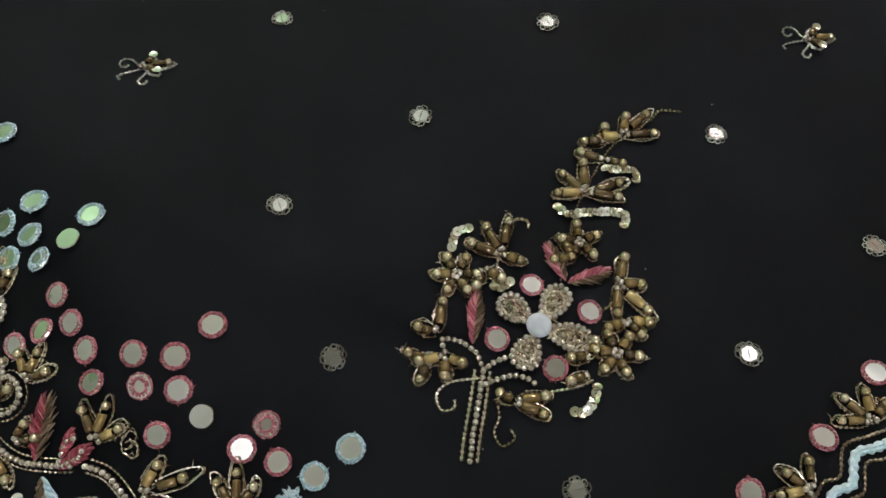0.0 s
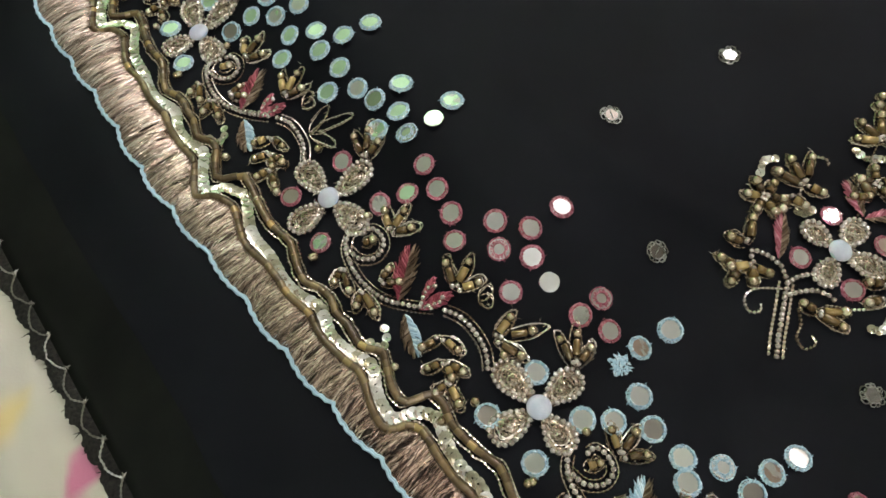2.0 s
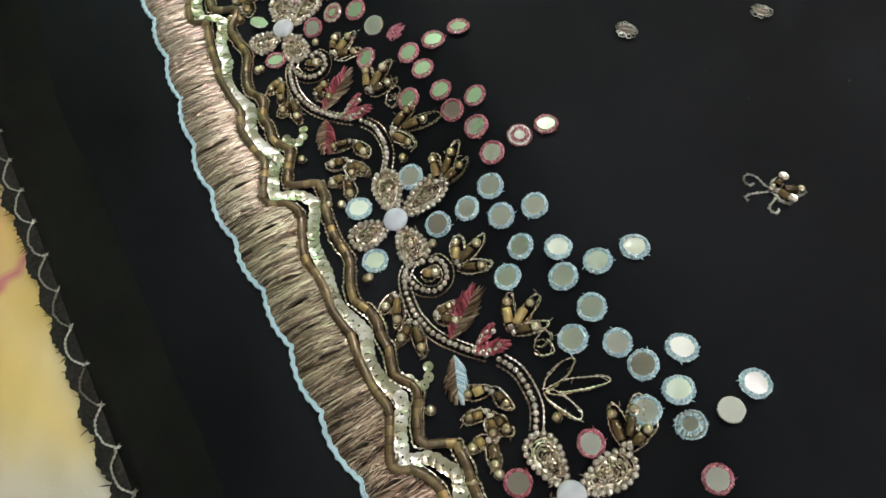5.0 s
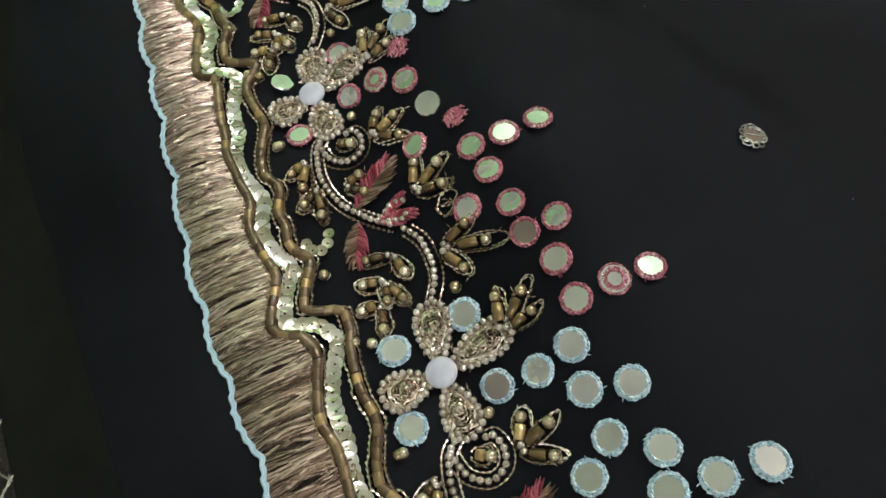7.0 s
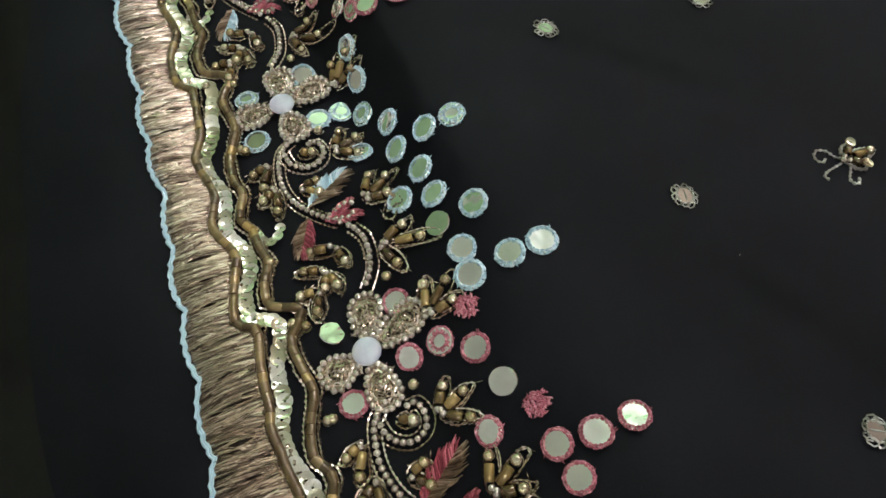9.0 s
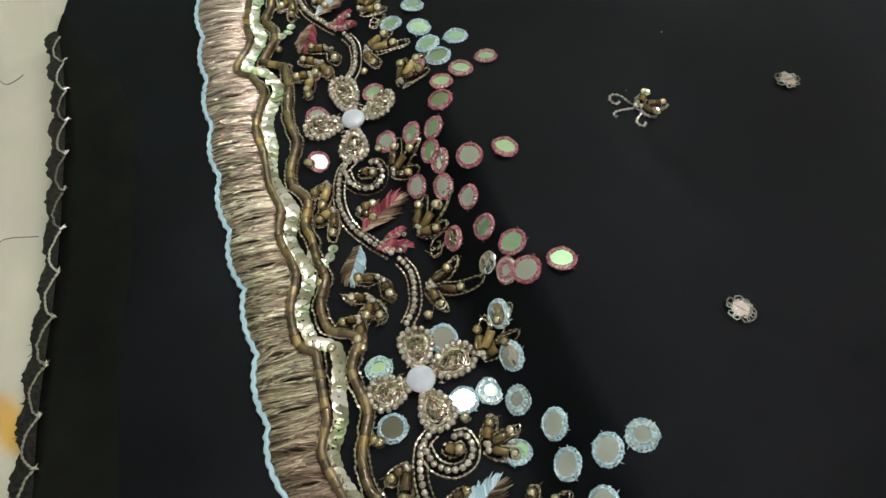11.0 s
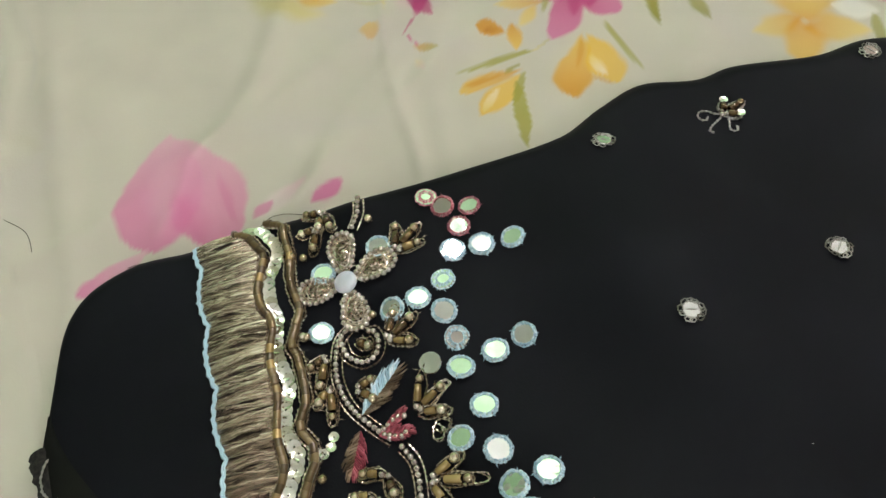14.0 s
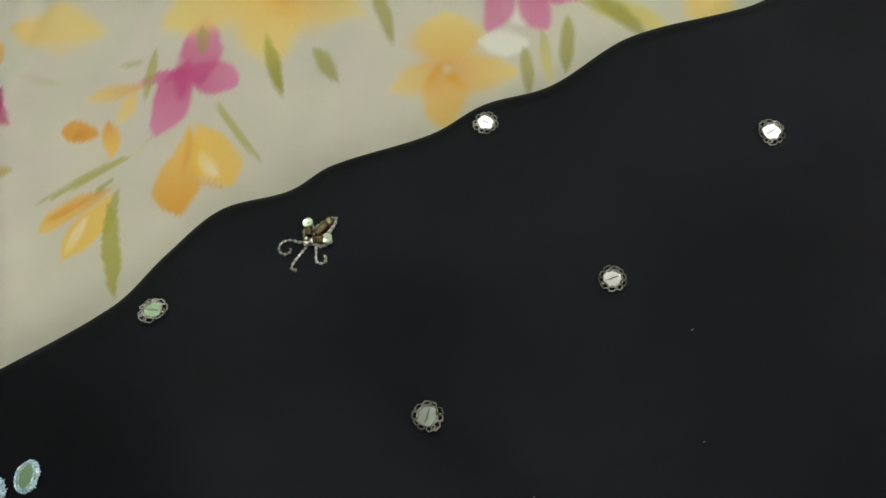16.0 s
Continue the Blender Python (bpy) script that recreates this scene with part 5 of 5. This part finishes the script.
# ---- small sprigs scattered over the cloth ----
def sprig(x, y, turn):
    """Three bugle beads and thread curls."""
    a = math.radians(turn)

    def q(u, v):
        u, v = u * 0.85, v * 0.85
        return (x + (u * math.cos(a) - v * math.sin(a)) * MM, y + (u * math.sin(a) + v * math.cos(a)) * MM)
    ob = put("sprig", None, None, on_cloth(x, y))
    tagged(ob, "small sprig of amber beads with curled silver thread", "sprig", "scattered sprigs")
    bm = bmesh.new()
    for tu, tv, ln, wd in ((11.0, 1.0, 0.9, 2.3), (3.6, 5.4, 0.62, 2.0), (5.2, -4.6, 0.7, 2.0)):
        t, far = q(tu * 0.45, tv * 0.45), math.hypot(tu, tv)
        ang = math.degrees(math.atan2(tv, tu)) + turn
        put("bugle_bead", BUGLE_ME, ob, on_cloth(*t, 0.0014, ang) @ Matrix.Diagonal((ln, 0.95, 0.95, 1)))
        if far < 8:
            put("sequin", SMALL_SEQUIN_ME, ob, on_cloth(*q(tu * 0.86, tv * 0.86), 0.0022, 0) @ pose(0, 0, 0, rnd.uniform(-8, 8), rnd.uniform(-8, 8), 0))
        else:
            put("tip_bead", TIP_ME, ob, on_cloth(*q(tu * 0.78, tv * 0.78), 0.0014, 0))
        du, dv = tu / far, tv / far
        for k in (1.0, 0.8):
            loop = [(u * tu - dv * v * wd * k, u * tv + du * v * wd * k) for u, v in ((0.0, 0.2), (0.25, 0.8), (0.55, 1.0), (0.85, 0.6), (1.02, 0.0), (0.85, -0.6), (0.55, -1.0), (0.25, -0.8), (0.0, -0.2))]
            cord_on_cloth(bm, [q(*p) for p in loop], 0.00030, 0.0003 if k < 1 else 0.0, 0.0007, 0.5)
    for u, v in ((-0.6, 0.8), (0.4, -1.0), (-1.6, -0.4)):
        put("pearl", PEARL_ME, ob, on_cloth(*q(u, v), 0.0012, 0))
    for curl in (((1, 0.4), (-2.4, 1.6), (-4.6, 4.6), (-7.4, 5.6), (-9.4, 3.8), (-8.8, 1.4), (-6.6, 1.2), (-6.2, 2.8)), ((0, -0.4), (-4.0, -1.4), (-8.0, -2.6), (-10.0, -4.0), (-9.4, -5.4), (-8.4, -4.6)),
                 ((1.4, -1.2), (-0.6, -4.2), (-2.6, -7.0), (-1.8, -9.0), (0.2, -8.6), (0.6, -6.2))):
        cord_on_cloth(bm, [q(*p) for p in curl], 0.00034, 0.0, 0.0007, 0.5)
    put("curl_thread", mesh_of("curl_thread", bm, SILVER, False), ob)


for x, y, turn in ((94, -48, -32), (266, -190, -48), (201, -60, -25), (138, 82, -8), (92, 218, -14), (164, 345, 4)):
    sprig(x * MM, y * MM, turn)


# ---- the large spray motif ----
def mm(*pts):
    return [(a * MM, b * MM) for a, b in pts]


def large_motif():
    flower(0.123, -0.197, [(-2.0, 13.0), (14.0, 3.0), (7.0, -13.5), (-12.0, -4.5)], 9.0, 0, "pearl-edged gold thread flower in the large motif")
    for x, y in mm((131, -187), (137, -204), (112, -191.5), (118, -208.5)):
        mirror(x, y, "p")
    stem = put("pearl_branch", None, None, on_cloth(0.092, -0.203))
    tagged(stem, "straight pearl branch between metallic cords on black cloth", "embroidery")
    runs = [mm((83, -210), (88, -206), (95, -201), (103, -195)), mm((103, -195), (105, -190), (104, -185), (101, -181), (99, -184)),
            mm((99, -198), (104, -199.5), (109, -203), (110.5, -208)), mm((103, -195), (108, -196), (112, -198))]
    bm = bmesh.new()
    for r in runs:
        pearl_string(r, stem)
    for s in (-0.0021, 0.0021):
        cord_on_cloth(bm, side_line(runs[0], s), 0.0006, 0.0, 0.0008, 0.4)
    for line in (mm((138, -192), (148, -186), (160, -179), (172, -175), (186, -172), (201, -174), (206, -174), (211, -179)), mm((122, -180), (128, -176), (136, -171), (142, -169), (145, -172), (143, -174)),
                 mm((138, -206), (146, -207), (150, -203)), mm((112, -212), (118, -216), (123, -218)), mm((101, -196), (94, -191), (89, -191), (87, -195), (90, -197), (92, -195)),
                 mm((100, -203), (97, -207), (93, -209), (92, -213), (96, -214), (97, -211))):
        cord_on_cloth(bm, line, 0.00045, 0.0, 0.0007, 0.45)
    put("stem_thread", mesh_of("stem_thread", bm, COIL, False), stem)
    for a, b in (((106, -188), (118, -178)), ((139, -193), (144, -181)), ((139, -194), (151, -200))):
        thread_leaf((a[0] * MM, a[1] * MM), (b[0] * MM, b[1] * MM), 5.5, PINK, "leaf_half", "pink thread leaf edged with copper strands")
    rosette(0.117, -0.170, 0.0062, 6, 0.3)
    rosette(0.151, -0.1875, 0.0060, 5, 0.9)
    rosette(0.133, -0.2175, 0.0064, 6, 0.1)
    for base, tips in (((131, -174.5), ((127, -166), (134, -165), (141, -168), (134, -180))), ((165, -177.5), ((172, -170), (164, -168.5), (158, -172), (176, -183), (171, -186))),
                       ((189, -172), ((182, -167.5), (195, -168), (202, -172), (197, -178.5))), ((101, -179), ((108, -173.5), (98, -173.5))), ((98, -185), ((91.5, -181), (94, -189), (100, -189.5))),
                       ((149, -204), ((157, -200), (154, -209), (149, -217), (142, -210))), ((103, -207), ((106, -215), (110, -212), (102, -203.5))), ((123, -216), ((118, -214),)),
                       ((124, -174), ((118.5, -176.5), (126, -180))), ((146, -190), ((141, -186), (148, -183))), ((178, -174), ((174, -167), (181, -179))), ((142, -213), ((137, -211), (146.5, -218), (142, -219))),
                       ((127, -213), ((123, -209.5), (131, -211))), ((94, -183), ((88, -185), (91, -177))), ((183, -170), ((178, -165), (187, -166)))):
        bunch((base[0] * MM, base[1] * MM), mm(*tips), seq=0.6, size=1.2)
    for arc in (mm((155, -175), (155.5, -179), (158.5, -181), (162, -184), (166, -187.5), (168, -191), (165, -193)), mm((176, -176), (179.5, -180), (182, -183), (179, -186)), mm((122, -220), (118, -222), (114, -222), (112, -219)), mm((122, -163), (126, -160.5), (130, -162)), mm((127, -182), (123.5, -181.5), (122, -178.5))):
        ob = put("sequin_arc", None, None, on_cloth(*arc[0]))
        tagged(ob, "curved row of gold sequins in the large motif", "sequin row", "sequin arcs")
        for x, y in densify(arc, 0.0018):
            put("sequin", SMALL_SEQUIN_ME, ob, on_cloth(x, y, 0.0011, rnd.uniform(0, 360)) @ pose(0, 0, 0, rnd.uniform(-22, 22), rnd.uniform(-22, 22), 0))


large_motif()


def second_motif():
    """The edge of the next motif: a blue chain-stitched line with sprays."""
    ob = put("chain_stitch_line", None, None, on_cloth(0.150, -0.279))
    tagged(ob, "pale blue chain stitch line between bronze cords", "stitching")
    path = mm((122, -275), (128, -280), (136, -281), (144, -279.5), (149, -281.5), (156, -278), (162, -281), (170, -284), (178, -282))
    bm = bmesh.new()
    for s in (-0.0005, 0.0005):
        cord_on_cloth(bm, side_line(path, s), 0.00075, 0.0, 0.0012, 0.3)
    put("chain_stitch", mesh_of("chain_stitch", bm, BLUE, False), ob)
    bm = bmesh.new()
    for s in (-0.0032, 0.0032):
        cord_on_cloth(bm, side_line(path, s), 0.0004, 0.0, 0.0007, 0.45)
    put("edge_thread", mesh_of("edge_thread", bm, COPPER, False), ob)
    bunch((0.166, -0.276), mm((160, -270), (166, -267), (172, -270), (173, -276)))
    bunch((0.140, -0.275), mm((133, -270), (139, -267.5), (146, -270), (134, -276)))
    bunch((0.114, -0.272), mm((108, -268), (114, -266), (119, -268)))
    bunch((0.084, -0.263), mm((78, -258), (84, -255), (90, -257), (91, -263)))


second_motif()


# ---- loose threads on the sheet by the fold ----
def loose_thread(pts, label):
    bm = bmesh.new()
    fine = densify(mm(*pts), 0.002)
    p3 = [(x, y, max(sheet_height(x, y), height(x, y) if y < top_edge(x) else -1.0) + 0.0006) for x, y in fine]
    add_tube(bm, p3, 0.00013, 5)
    tagged(put("loose_thread", mesh_of("loose_thread", bm, LACE)), label, "thread", "loose threads")


loose_thread(((-34, 383), (-20, 386.5), (-6, 387.5), (5, 388.5), (12, 391.5), (18, 390), (27, 385.5)), "fine dark loose thread lying on the sheet")
loose_thread(((-82, 322), (-88, 320), (-92, 326), (-100, 330)), "fine dark loose thread lying on the sheet")
loose_thread(((-83, 252), (-92, 255), (-98, 253), (-106, 256)), "fine dark loose thread lying on the sheet")
loose_thread(((-76, 436), (-70, 428), (-69, 418)), "fine dark loose thread lying on the sheet")


def lint():
    """Specks of pale lint caught on the black cloth."""
    bm = bmesh.new()
    for _ in range(22):
        x, y, d = rnd.uniform(0.08, 0.30), rnd.uniform(-0.24, 0.33), rnd.uniform(0, 6.28)
        if on_top(x, y, 0.004):
            z = height(x, y) + 0.0003
            add_stitch(bm, (x, y, z), (x + 0.0007 * math.cos(d), y + 0.0007 * math.sin(d), z + 0.0001), 0.00012, 0.0001)
    ob = put("lint", mesh_of("lint", bm, SILVER, False))
    tagged(ob, "pale specks of lint caught on black cloth", "lint", kind="stuff")


lint()
